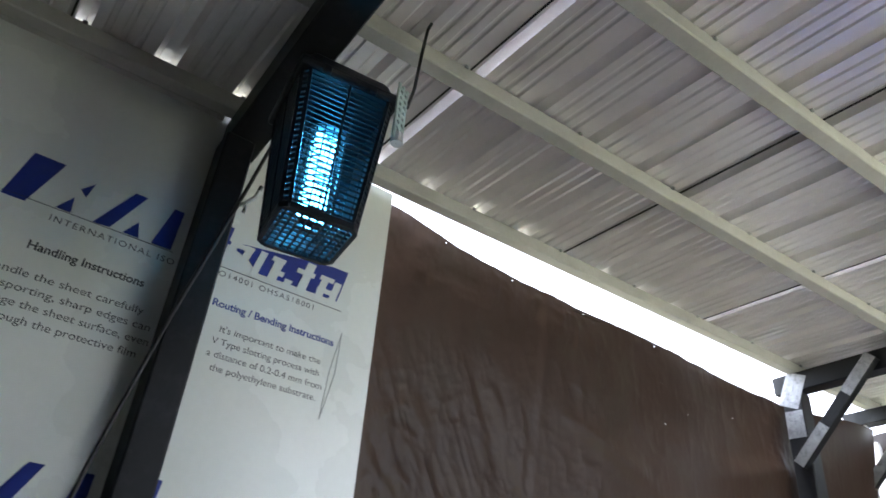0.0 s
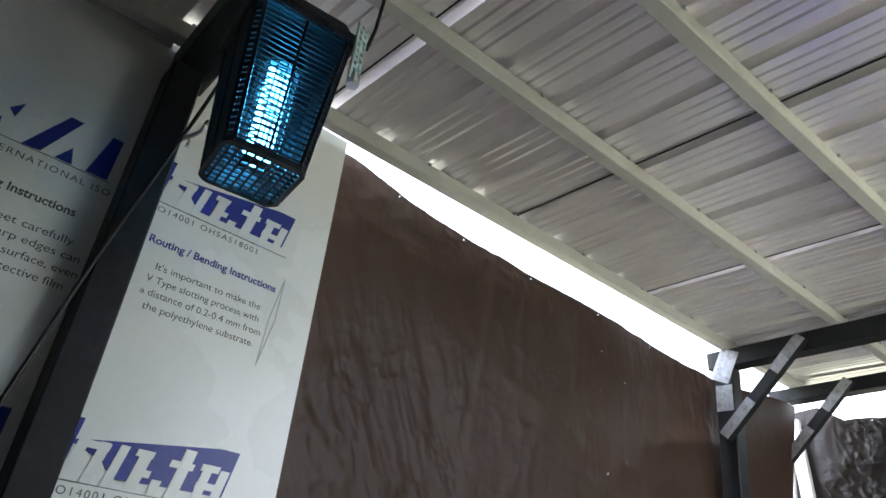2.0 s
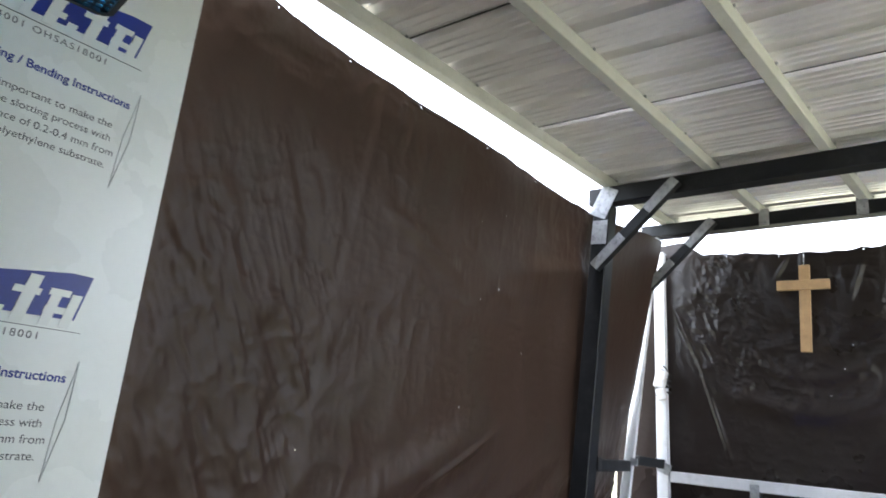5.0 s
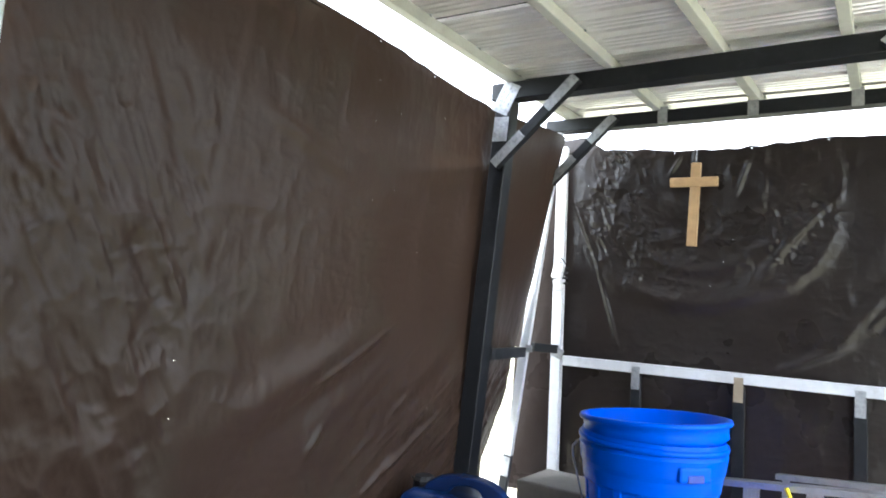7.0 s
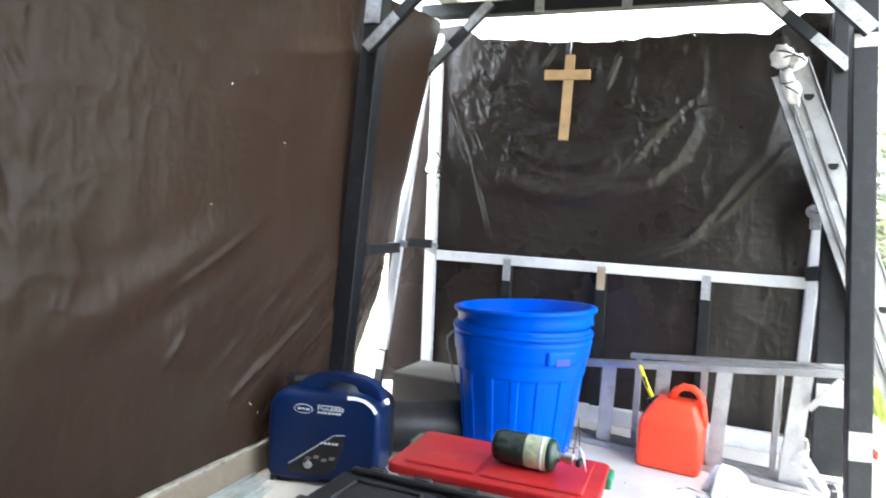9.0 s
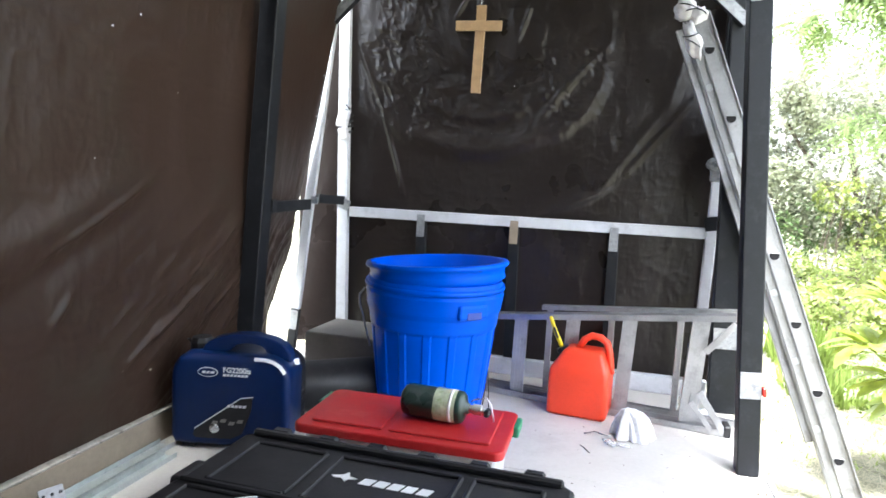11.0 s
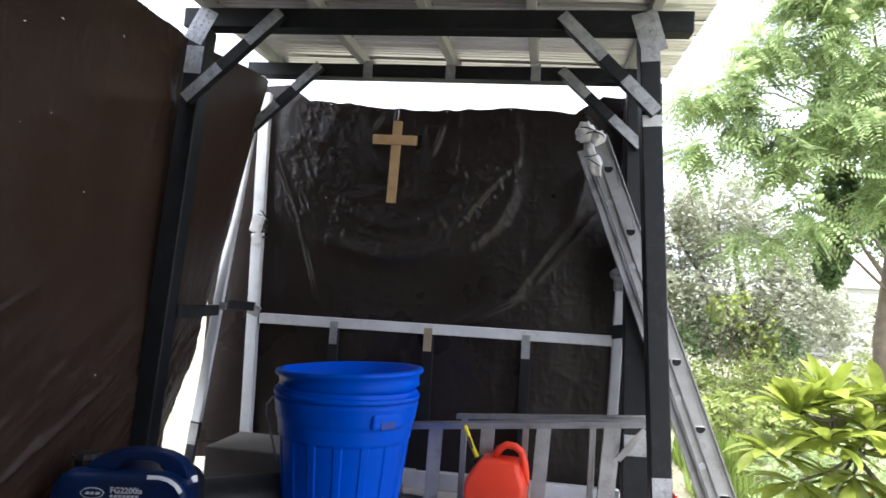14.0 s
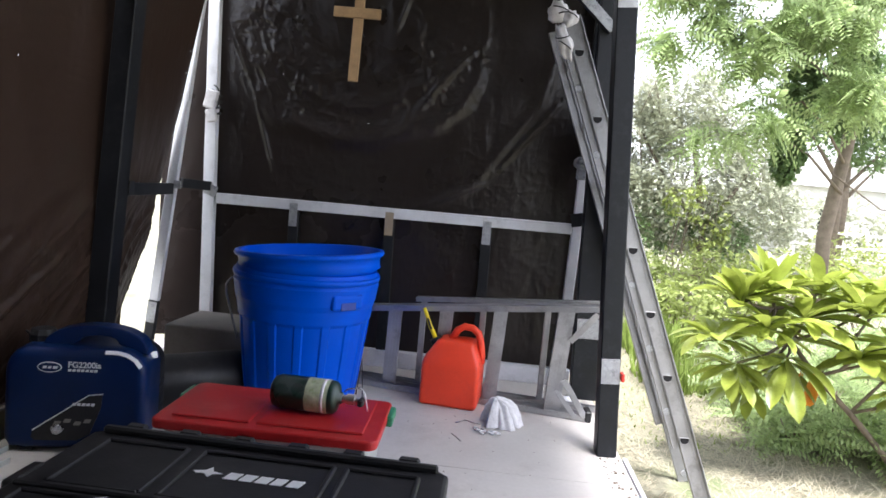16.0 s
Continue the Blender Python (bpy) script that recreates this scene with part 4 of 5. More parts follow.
for p, q in (((-0.12, 0.076), (0.045, 0.193)), ((0.045, 0.193), (0.088, 0.198))):
    b = bar((p[0], -0.1425, p[1]), (q[0], -0.1425, q[1]), 0.003, 0.002, 0, up=(0, 1, 0))
    part("trim_line", b, WHITEINK, ge)
for k in range(5):
    flat(para(0.0 + 0.014 * k, 0.011, 0.009, 0.3), face_m(-0.005, 0.158, -0.1425), WHITEINK, ge, "print_bar", 0.0008)
for k in range(4):
    flat(para(-0.06 + 0.030 * k, 0.020, 0.012, 0.5), face_m(0, 0.095 + 0.008 * (k % 2), -0.1425), GREYBOX, ge, "print_bar", 0.0008)
part("pull_knob", lathe([(0.001, 0), (0.017, 0), (0.017, 0.012), (0.009, 0.018), (0.001, 0.018)], 18), STEEL, ge).matrix_local = pose(-0.045, -0.1425, 0.085, 90, 0, 0)
for sx in (-0.15, 0.15):
    for sy in (-0.1, 0.1):
        part("foot", box(0.05, 0.04, 0.014, (sx, sy, 0.007), 0.003), BLACKP, ge)

# ---- tote and gas bottle ----
to = thing("storage_tote", "milky storage tote with a red lid and green latches", "storage tote", 0.955, -1.668, 0, 1)
part("tote_body", box(0.55, 0.29, 0.285, (0, 0, 0.1425), 0.02, 2, taper=1.05), CLEARP, to)
b = slab(rounded(0.63, 0.35, 0.03), 0.028, 0.006, 2)
b.transform(Matrix.Translation((0, 0, 0.283)) @ pose(0, 0, 0, 90, 0, 0))
lid = part("lid", b, RED, to, "red plastic lid with moulded steps")
for x0, x1 in ((-0.27, -0.05), (-0.03, 0.27)):
    part("lid_panel", box(x1 - x0, 0.27, 0.008, ((x0 + x1) / 2, 0, 0.314), 0.003), RED, to)
for s in (-1, 1):
    part("latch", box(0.03, 0.10, 0.032, (s * 0.316, 0.09 if s > 0 else 0.10, 0.291), 0.006, 2), GREENP, to, "green plastic latch")
bo = thing("gas_bottle", "dark green camping gas bottle with label and valve", "gas bottle", 1.028, -1.675, 0.320, -3)
bo.scale = (1.0, 1.0, 1.0)
g = lathe([(0.001, -0.10), (0.03, -0.098), (0.044, -0.09), (0.049, -0.076), (0.049, 0.080), (0.047, 0.090), (0.040, 0.098), (0.018, 0.103), (0.016, 0.112), (0.001, 0.112)], 40)
g.transform(pose(0, 0, 0.0495, 0, 90, 0))
part("bottle_shell", g, BOTTLEG, bo, smooth=True)
g = lathe([(0.0494, 0.010), (0.0497, 0.012), (0.0497, 0.074), (0.0494, 0.077)], 40)
g.transform(pose(0, 0, 0.0495, 0, 90, 0))
part("paper_label", g, LABELM, bo, "pale green printed label", smooth=True)
g = lathe([(0.0499, 0.056), (0.0500, 0.056), (0.0500, 0.066), (0.0499, 0.066)], 40)
g.transform(pose(0, 0, 0.0495, 0, 90, 0))
part("white_band", g, WHITEINK, bo, smooth=True)
g = lathe([(0.001, 0.108), (0.012, 0.108), (0.012, 0.125), (0.016, 0.126), (0.016, 0.15), (0.008, 0.152), (0.008, 0.165), (0.001, 0.165)], 16)
g.transform(pose(0, 0, 0.0495, 0, 90, 0))
part("valve", g, STEEL, bo, smooth=False)
part("regulator_knob", box(0.018, 0.03, 0.022, (0.168, 0.0, 0.045), 0.004), BLACKP, bo)
part("wire_clip", tube([(0.12, -0.015, 0.075), (0.13, -0.015, 0.085), (0.165, 0.0, 0.088), (0.178, 0.0, 0.07), (0.185, 0, 0.04), (0.19, 0, 0.02)], 0.0022, 6), STEEL, bo, smooth=True)
tagged(part("bent_wire", tube([(1.175, -1.54, 0.318), (1.168, -1.535, 0.40), (1.163, -1.533, 0.45), (1.158, -1.53, 0.40), (1.150, -1.53, 0.318)], 0.0016, 6), CORD, smooth=True), "thin bent wire standing on the tote lid", "wire")

# ---- black tool case ----
ca = thing("tool_case", "black ribbed plastic tool chest lid with white mark", "tool chest", 1.05, -2.295, 0, -1)
ca.scale = (1.0, 1.0, 1.045)
part("chest_body", box(0.78, 0.43, 0.30, (0, 0, 0.15), 0.02, 2, taper=1.04), BLACKP, ca)
b = slab([(-0.425, -0.21), (-0.39, -0.245), (0.39, -0.245), (0.425, -0.21), (0.425, 0.19), (0.38, 0.245), (-0.38, 0.245), (-0.425, 0.19)], 0.05, 0.010, 2)
b.transform(Matrix.Translation((0, 0, 0.295)) @ pose(0, 0, 0, 90, 0, 0))
part("lid", b, BLACKP, ca)
for x0, x1, y0, y1 in ((-0.36, -0.17, -0.05, 0.17), (-0.13, 0.17, -0.05, 0.17), (0.20, 0.36, -0.05, 0.17), (-0.38, 0.38, -0.21, -0.09)):
    b = bmesh.new()
    for p, q in (((x0, y0), (x1, y0)), ((x1, y0), (x1, y1)), ((x1, y1), (x0, y1)), ((x0, y1), (x0, y0))):
        b = bar((*p, 0.347), (*q, 0.347), 0.012, 0.010, 0.003, bm=b)
    part("raised_frame", b, BLACKP, ca)
part("lid_ridge", bar((-0.40, 0.215, 0.352), (0.40, 0.215, 0.352), 0.02, 0.018, 0.005), BLACKP, ca)
part("lid_ridge", bar((-0.41, -0.07, 0.350), (0.41, -0.07, 0.350), 0.016, 0.012, 0.004), BLACKP, ca)
for k in range(6):
    part("hinge_block", box(0.05, 0.03, 0.026, (-0.33 + 0.132 * k, 0.232, 0.350), 0.006), BLACKP, ca)
for s in (-1, 1):
    part("end_catch", box(0.03, 0.10, 0.06, (s * 0.425, -0.02, 0.318), 0.008, 2), BLACKP, ca)
lm = Matrix(((1, 0, 0, -0.11), (0, 1, 0, 0.055), (0, 0, 1, 0.3455), (0, 0, 0, 1)))
flat([(-0.005, 0.02), (0.02, 0.028), (0.03, 0.045), (0.038, 0.026), (0.06, 0.02), (0.04, 0.012), (0.035, 0.0), (0.022, 0.014), (0.005, 0.012)], lm, WHITEINK, ca, "logo_mark", 0.0015)
for k, w in enumerate((0.026, 0.026, 0.026, 0.024, 0.026)):
    flat(para(0.068 + 0.034 * k, w * 1.05, 0.03, 0.25, 0.0), lm, WHITEINK, ca, "logo_mark", 0.0015)
part("cord_bit", tube([(-0.27, -0.2, 0.352), (-0.25, -0.15, 0.354), (-0.24, -0.12, 0.356), (-0.20, -0.10, 0.358)], 0.0016, 6), WHITEINK, ca, smooth=True)

# ---- box and black roll ----
tagged(part("wooden_box", box(0.46, 0.36, 0.25, (0.285, -0.40, 0.125), 0.006, rot=(0, 0, -2)), GREYBOX), "dull grey wooden box against the rear wall", "box")
b = lathe([(0.001, -0.25), (0.08, -0.25), (0.105, -0.24), (0.11, -0.22), (0.11, 0.22), (0.105, 0.24), (0.08, 0.25), (0.001, 0.25)], 32, wave=lambda i, a: 0.006 * noise.noise((math.cos(a) * 2, math.sin(a) * 2, i)))
b.transform(pose(0.32, -0.93, 0.115, 90, 0, -52))
tagged(part("rolled_sheet", b, BLACKP, smooth=True), "glossy black roll of plastic lying by the drum", "roll")

# ---- jerry can ----
jc = thing("fuel_can", "red plastic fuel can with a yellow spout", "fuel can", 1.42, -0.475, 0, -7)
b = box(0.27, 0.225, 0.21, (0, 0, 0.105), 0.0)
top = [v for v in b.verts if v.co.z > 0.2]
f = [f for f in b.faces if f.normal.z > 0.9]
r = bmesh.ops.extrude_face_region(b, geom=f)
for v in [g for g in r["geom"] if isinstance(g, bmesh.types.BMVert)]:
    v.co = Vector((v.co.x * 0.62 + 0.01, v.co.y * 0.62, v.co.z + 0.095))
bmesh.ops.delete(b, geom=f, context="FACES")
bmesh.ops.bevel(b, geom=list(b.edges), offset=0.022, segments=4, profile=0.55, affect="EDGES")
part("can_body", b, ORANGE, jc, smooth=True)
b = None
hp = [(-0.02, 0, 0.30), (0.005, 0, 0.345), (0.035, 0, 0.365), (0.075, 0, 0.362), (0.105, 0, 0.34), (0.118, 0, 0.30), (0.128, 0, 0.24), (0.13, 0, 0.20)]
part("handle", tube(hp, 0.017, 10), ORANGE, jc, smooth=True)
part("neck", lathe([(0.001, 0), (0.03, 0), (0.03, 0.025), (0.026, 0.03), (0.001, 0.03)], 20), BLACKP, jc, "black screw collar").matrix_local = pose(-0.085, 0, 0.268, 0, -28, 0)
part("spout", tube([(-0.095, 0, 0.285), (-0.13, 0, 0.35), (-0.165, 0.0, 0.43)], 0.011, 10, taper=0.8), YELLOW, jc, "yellow plastic pour spout", smooth=True)
part("spout_grip", tube([(-0.12, -0.012, 0.335), (-0.142, -0.012, 0.385)], 0.005, 8), BLACKP, jc)
for s in (-1, 1):
    part("side_rib", box(0.012, 0.15, 0.008, (s * 0.06, -0.0, 0.004), 0.002), ORANGE, jc)

# ---- rag, clips ----
vs, fs = [], []
NA, NR = 96, 24
for j in range(NR + 1):
    for k in range(NA):
        a, f = 2 * math.pi * k / NA, j / NR
        way = Vector((math.cos(a), math.sin(a), 0))
        fold = noise.noise(way * 2.2 + Vector((0, 0, f * 0.8))) + 0.5 * noise.noise(way * 5.5 + Vector((3, 0, f)))
        reach = 0.078 + 0.045 * fold + 0.018 * math.cos(a + 0.5)
        r = reach * f * (0.8 + 0.2 * f)
        z = 0.118 * (1 - f ** 2.8) * (1 + 0.2 * math.cos(a - 2.4) * f) + 0.03 * fold * f * (1 - f)
        n0 = 0.012 * noise.noise((r * 34 * math.cos(a), r * 34 * math.sin(a), z * 34))
        vs.append((1.628 + r * math.cos(a) + 0.02 * f, -0.72 + 0.85 * r * math.sin(a), max(z + n0, 0.003)))
for j in range(NR):
    for k in range(NA):
        fs.append((j * NA + k, j * NA + (k + 1) % NA, (j + 1) * NA + (k + 1) % NA, (j + 1) * NA + k))
b = bmesh.new()
tmp = bpy.data.meshes.new("tmp")
tmp.from_pydata(vs, [], fs)
b.from_mesh(tmp)
tagged(part("rag", b, CLOTH, smooth=True), "crumpled white rag with grey stains on floor", "rag")
rs = random.Random(3)
b = None
for k in range(7):
    c = Vector((1.60 + rs.uniform(-0.05, 0.05), -0.86 + rs.uniform(-0.03, 0.03), 0.006 + 0.004 * (k % 3)))
    r0 = rs.uniform(0.012, 0.022)
    b = tube([c + Vector((r0 * math.cos(a), r0 * 0.7 * math.sin(a), 0.003 * math.sin(2 * a + k))) for a in np.linspace(0, 6.0, 14)], 0.003, 6, bm=b)
tagged(part("metal_clips", b, STEEL, smooth=True), "small heap of steel clips on the floor", "clips")
tagged(part("bent_wire", tube([(1.46, -0.77, 0.004), (1.50, -0.75, 0.012), (1.54, -0.76, 0.006), (1.57, -0.78, 0.012)], 0.0025, 6), STEEL, smooth=True), "short bent wire lying on the floor", "wire")
tagged(part("bent_wire", tube([(1.45, -0.90, 0.003), (1.47, -0.93, 0.003), (1.49, -0.97, 0.003)], 0.0016, 6), CORD, smooth=True), "short dark wire lying on the floor", "wire")
b = lathe([(0.001, 0.0), (0.03, 0.0), (0.034, 0.012), (0.026, 0.026), (0.001, 0.03)], 18)
b.transform(pose(1.99, -0.30, 0.0))
tagged(part("small_dish", b, WHITEINK, smooth=True), "small white plastic dish by the rear post", "dish")
tagged(part("reflector", box(0.012, 0.03, 0.035, (2.094, -0.975, 0.335), 0.003, rot=(0, -4, 0)), REDLENS), "small red reflector fixed to the post", "reflector")

# ---- step ladder lying on its side ----
sl = thing("step_ladder", "dull aluminium step ladder lying on its side", "step ladder")


def rail_ch(p0, p1, w, h, name):
    """A channel rail: a web with two flanges."""
    b = bar(p0, p1, w, 0.004, 0)
    for s in (-1, 1):
        d = (Vector(p1) - Vector(p0)).normalized().cross(Vector((0, 0, 1))) * s * (w / 2 - 0.002)
        b = bar(Vector(p0) + d + Vector((0, 0, -h / 2 if name == "upper_rail" else h / 2)), Vector(p1) + d + Vector((0, 0, -h / 2 if name == "upper_rail" else h / 2)), 0.004, h, 0, bm=b)
    return part(name, b, ALU, sl)


A0, A1, U0, U1 = Vector((0.88, -0.33, 0.004)), Vector((2.05, -0.535, 0.004)), Vector((0.88, -0.325, 0.385)), Vector((2.085, -0.52, 0.535))
rail_ch(A0, A1, 0.075, 0.025, "lower_rail")
rail_ch(U0, U1, 0.075, 0.025, "upper_rail")
C0, C1, D0, D1 = Vector((0.88, -0.235, 0.004)), Vector((2.12, -0.40, 0.004)), Vector((1.20, -0.28, 0.448)), Vector((2.13, -0.39, 0.535))
rail_ch(C0, C1, 0.045, 0.02, "lower_rail")
rail_ch(D0, D1, 0.045, 0.02, "upper_rail")
for f, w in ((0.19, 0.06), (0.40, 0.06), (0.615, 0.06), (0.865, 0.07)):
    p, q = A0.lerp(A1, f), U0.lerp(U1, f)
    b = bar(p, q, w, 0.004, 0, up=(0, 1, 0))
    for s in (-1, 1):
        b = bar(p + Vector((s * w / 2, 0.015, 0)), q + Vector((s * w / 2, 0.015, 0)), 0.004, 0.03, 0, up=(0, 1, 0), bm=b)
    for k in (-0.25, 0, 0.25):
        b = bar(p + Vector((k * w, -0.003, 0)), q + Vector((k * w, -0.003, 0)), 0.006, 0.003, 0, up=(0, 1, 0), bm=b)
    part("step", b, ALU, sl)
for f in (0.29, 0.53, 0.78):
    p, q = C0.lerp(C1, f), D0.lerp(D1, max((f - 0.26) / 0.74, 0))
    q = Vector((p.x, q.y, q.z))
    part("rear_bar", bar(p, q, 0.03, 0.018, 0.003, up=(0, 1, 0)), ALU, sl)
part("corner_brace", bar((1.94, -0.55, 0.36), (2.05, -0.56, 0.50), 0.028, 0.006, 0.001, up=(0, 1, 0)), ALU, sl)
part("corner_brace", bar((1.93, -0.55, 0.18), (2.04, -0.57, 0.02), 0.028, 0.006, 0.001, up=(0, 1, 0)), ALU, sl)
part("corner_brace", bar((1.90, -0.55, 0.13), (1.99, -0.57, 0.02), 0.02, 0.006, 0.001, up=(0, 1, 0)), ALU, sl)
part("rubber_foot", box(0.03, 0.085, 0.05, (2.055, -0.535, 0.026), 0.006), BLACKP, sl)

# ---- extension ladder outside ----
el = thing("extension_ladder", "weathered aluminium extension ladder leaning at the open side", "extension ladder")
LF, LB = -0.58, -0.28


def lx(z):
    return 1.853 + (1.6 - z) * 0.392


acr = Vector((1, 0, 0.386)).normalized()
for y in (LF, LB):
    for off, w, z0, z1, nm in ((0.008, 0.068, -0.345, 1.78, "base_rail"), (-0.042, 0.036, -0.05, 1.80, "fly_rail")):
        p, q = Vector((lx(z0), y, z0)) + acr * off, Vector((lx(z1), y, z1)) + acr * off
        b = bar(p, q, w, 0.003, 0, up=(0, 1, 0))
        for s in (-1, 1):
            b = bar(p + acr * s * w / 2, q + acr * s * w / 2, 0.006, 0.026, 0.001, up=(0, 1, 0), bm=b)
        b = bar(p + acr * w * 0.22 + Vector((0, -0.002, 0)), q + acr * w * 0.22 + Vector((0, -0.002, 0)), 0.003, 0.003, 0, up=(0, 1, 0), bm=b)
        part(nm, b, OLDALU, el)
hole = [(0.019 * math.cos(a), 0.019 * math.sin(a)) for a in np.linspace(math.pi, 2 * math.pi, 12)] + [(0.019, 0.008), (-0.019, 0.008)]
ang = math.degrees(math.atan(0.386))
for k in range(8):
    z = 1.639 - 0.2775 * k
    if z > -0.3:
        c = Vector((lx(z), LF, z))
        b = tube([c + Vector((0, 0.004, 0)), c + Vector((0, LB - LF - 0.004, 0))], 0.016, 10)
        part("rung", b, OLDALU, el)
        hl = flat([(x, y) for x, y in hole], Matrix.Translation(c + Vector((0, -0.0022, 0))) @ pose(0, 0, 0, 90, 0, 0), DARKHOLE, el, "rung_hole", 0.001, "dark open rung end")
        rim = tube([Vector((x * 1.14, 0, y * 1.14)) for x, y in hole + hole[:1]], 0.0016, 5)
        part("rung_rim", rim, OLDALU, el).matrix_local = Matrix.Translation(c + Vector((0, -0.003, 0)))
        c2 = Vector((lx(z - 0.14), LF, z - 0.14)) - acr * 0.042
        part("fly_rung_end", lathe([(0.001, 0.004), (0.014, 0.003), (0.016, 0)], 12), GALV, el).matrix_local = Matrix.Translation(c2 + Vector((0, -0.0018, 0))) @ pose(0, 0, 0, 90, 0, 0)
b = None
for k, (dx, dz, sx, sz) in enumerate(((-0.045, 1.80, 0.085, 0.09), (-0.005, 1.775, 0.075, 0.07), (-0.055, 1.675, 0.062, 0.16))):
    c = bmesh.new()
    bmesh.ops.create_icosphere(c, subdivisions=3, radius=0.5)
    for v in c.verts:
        p = Vector(v.co)
        v.co = Vector((p.x * sx, p.y * 0.07, p.z * sz)) * (1 + 0.35 * noise.noise(p * 4 + Vector((k, 0, 0))) + 0.18 * noise.noise(p * 11))
    c.transform(pose(lx(dz) + dx, LF - 0.005, dz, 0, -20, 0))
    b = merge(b, c)
tagged(part("cloth_pad", b, CLOTH, smooth=True), "white cloth padding tied round the ladder top", "padding")
b = None
for z, dx, w in ((1.795, -0.03, 0.08), (1.77, -0.02, 0.078), (1.70, -0.055, 0.048), (1.66, -0.056, 0.048)):
    b = tube([Vector((lx(z) + dx + w * 0.62 * math.cos(a), LF - 0.003 + 0.052 * math.sin(a), z + 0.02 * math.cos(a + z * 40))) for a in np.linspace(0, 6.283, 22)], 0.003, 5, bm=b)
tagged(part("cord_lashing", b, CORD, smooth=True), "black cord lashed round the cloth padding", "cord")

rs = random.Random(21)
vs, fs = [], []
for k in range(170):
    x, y = (rs.uniform(0.9, 2.1), rs.uniform(-2.0, -0.1)) if k < 90 else (2.09 + rs.uniform(-0.05, 0.03), rs.uniform(-1.7, -0.95))
    r0 = rs.uniform(0.0015, 0.005) if k < 90 else rs.uniform(0.003, 0.009)
    a0, n0 = rs.uniform(0, 6.28), len(vs)
    vs += [(x + r0 * math.cos(a0 + j * 1.57) * rs.uniform(0.6, 1.2), y + r0 * math.sin(a0 + j * 1.57), 0.0006) for j in range(4)] + [(x, y, r0 * 0.8)]
    fs += [(n0 + j, n0 + (j + 1) % 4, n0 + 4) for j in range(4)]
tagged(raw("floor_crumbs", vs, fs, BARK), "dry crumbs and leaf litter on the deck", "litter", kind="stuff")


# ---- plants outside ----
def blades(n, centre, spread, length, width, rng, lean=0.5, z=-0.36, low=0.0):
    """Many thin upright blades on the ground."""
    x = centre[0] + rng.uniform(-1, 1, n) * spread[0]
    y = centre[1] + rng.uniform(-1, 1, n) * spread[1]
    ln = length * rng.uniform(0.4, 1.2, n)
    a, tilt = rng.uniform(0, 2 * np.pi, n), rng.uniform(low, lean, n)
    d = np.stack([np.cos(a) * np.sin(tilt), np.sin(a) * np.sin(tilt), np.cos(tilt)], 1) * ln[:, None]
    s = np.stack([-np.sin(a), np.cos(a), np.zeros(n)], 1) * width
    p = np.stack([x, y, np.full(n, z)], 1)
    v = np.stack([p - s, p + s, p + d * 0.6 + s * 0.8 + [0, 0, 0], p + d], 1).reshape(-1, 3)
    i = np.arange(n)[:, None] * 4
    return v, np.concatenate([i + [0, 1, 2], i + [0, 2, 3]], 0)


def leaf_cloud(points, size, rng, droop=0.2, aspect=0.42):
    """A folded leaf of four corners at every point, turned at random."""
    n = len(points)
    a, e = rng.uniform(0, 2 * np.pi, n), rng.normal(-droop, 0.5, n)
    d = np.stack([np.cos(a) * np.cos(e), np.sin(a) * np.cos(e), np.sin(e)], 1)
    up = rng.normal(0, 0.45, (n, 3)) + [0, 0, 1]
    s = np.cross(d, up); s /= np.linalg.norm(s, axis=1)[:, None] + 1e-6
    u = np.cross(s, d)
    ln = size * rng.uniform(0.6, 1.3, n)[:, None]
    w = ln * aspect * 0.5
    v = np.stack([points, points + d * ln * 0.5 + s * w + u * w * 0.35, points + d * ln, points + d * ln * 0.5 - s * w + u * w * 0.35], 1).reshape(-1, 3)
    i = np.arange(n)[:, None] * 4
    return v, np.concatenate([i + [0, 1, 2], i + [0, 2, 3]], 0)


def fronds(bases, rng, length=0.30, pairs=11, leaflet=0.055, droop=-0.15):
    """Feathery compound leaves: a row of paired leaflets along each bent stalk."""
    vs = []
    for b in bases:
        a, e, lean = rng.uniform(0, 2 * np.pi), rng.normal(droop, 0.4), rng.normal(0, 0.7)
        f = np.array([math.cos(a) * math.cos(e), math.sin(a) * math.cos(e), math.sin(e)])
        s = np.array([-math.sin(a) * math.cos(lean), math.cos(a) * math.cos(lean), math.sin(lean)])
        ln = length * rng.uniform(0.7, 1.2)
        for k in range(pairs):
            t = (k + 1) / pairs
            p = np.array(b) + f * ln * t + np.array([0, 0, -0.25 * ln * t * t])
            w = leaflet * (1 - 0.55 * abs(t - 0.45))
            for sd in (-1, 1):
                q = s * sd * w + f * w * 0.35 + np.array([0, 0, -0.2 * w])
                vs += [p, p + q * 0.5 + f * w * 0.22, p + q, p + q * 0.5 - f * w * 0.22]
    v = np.array(vs)
    i = np.arange(len(v) // 4)[:, None] * 4
    return v, np.concatenate([i + [0, 1, 2], i + [0, 2, 3]], 0)


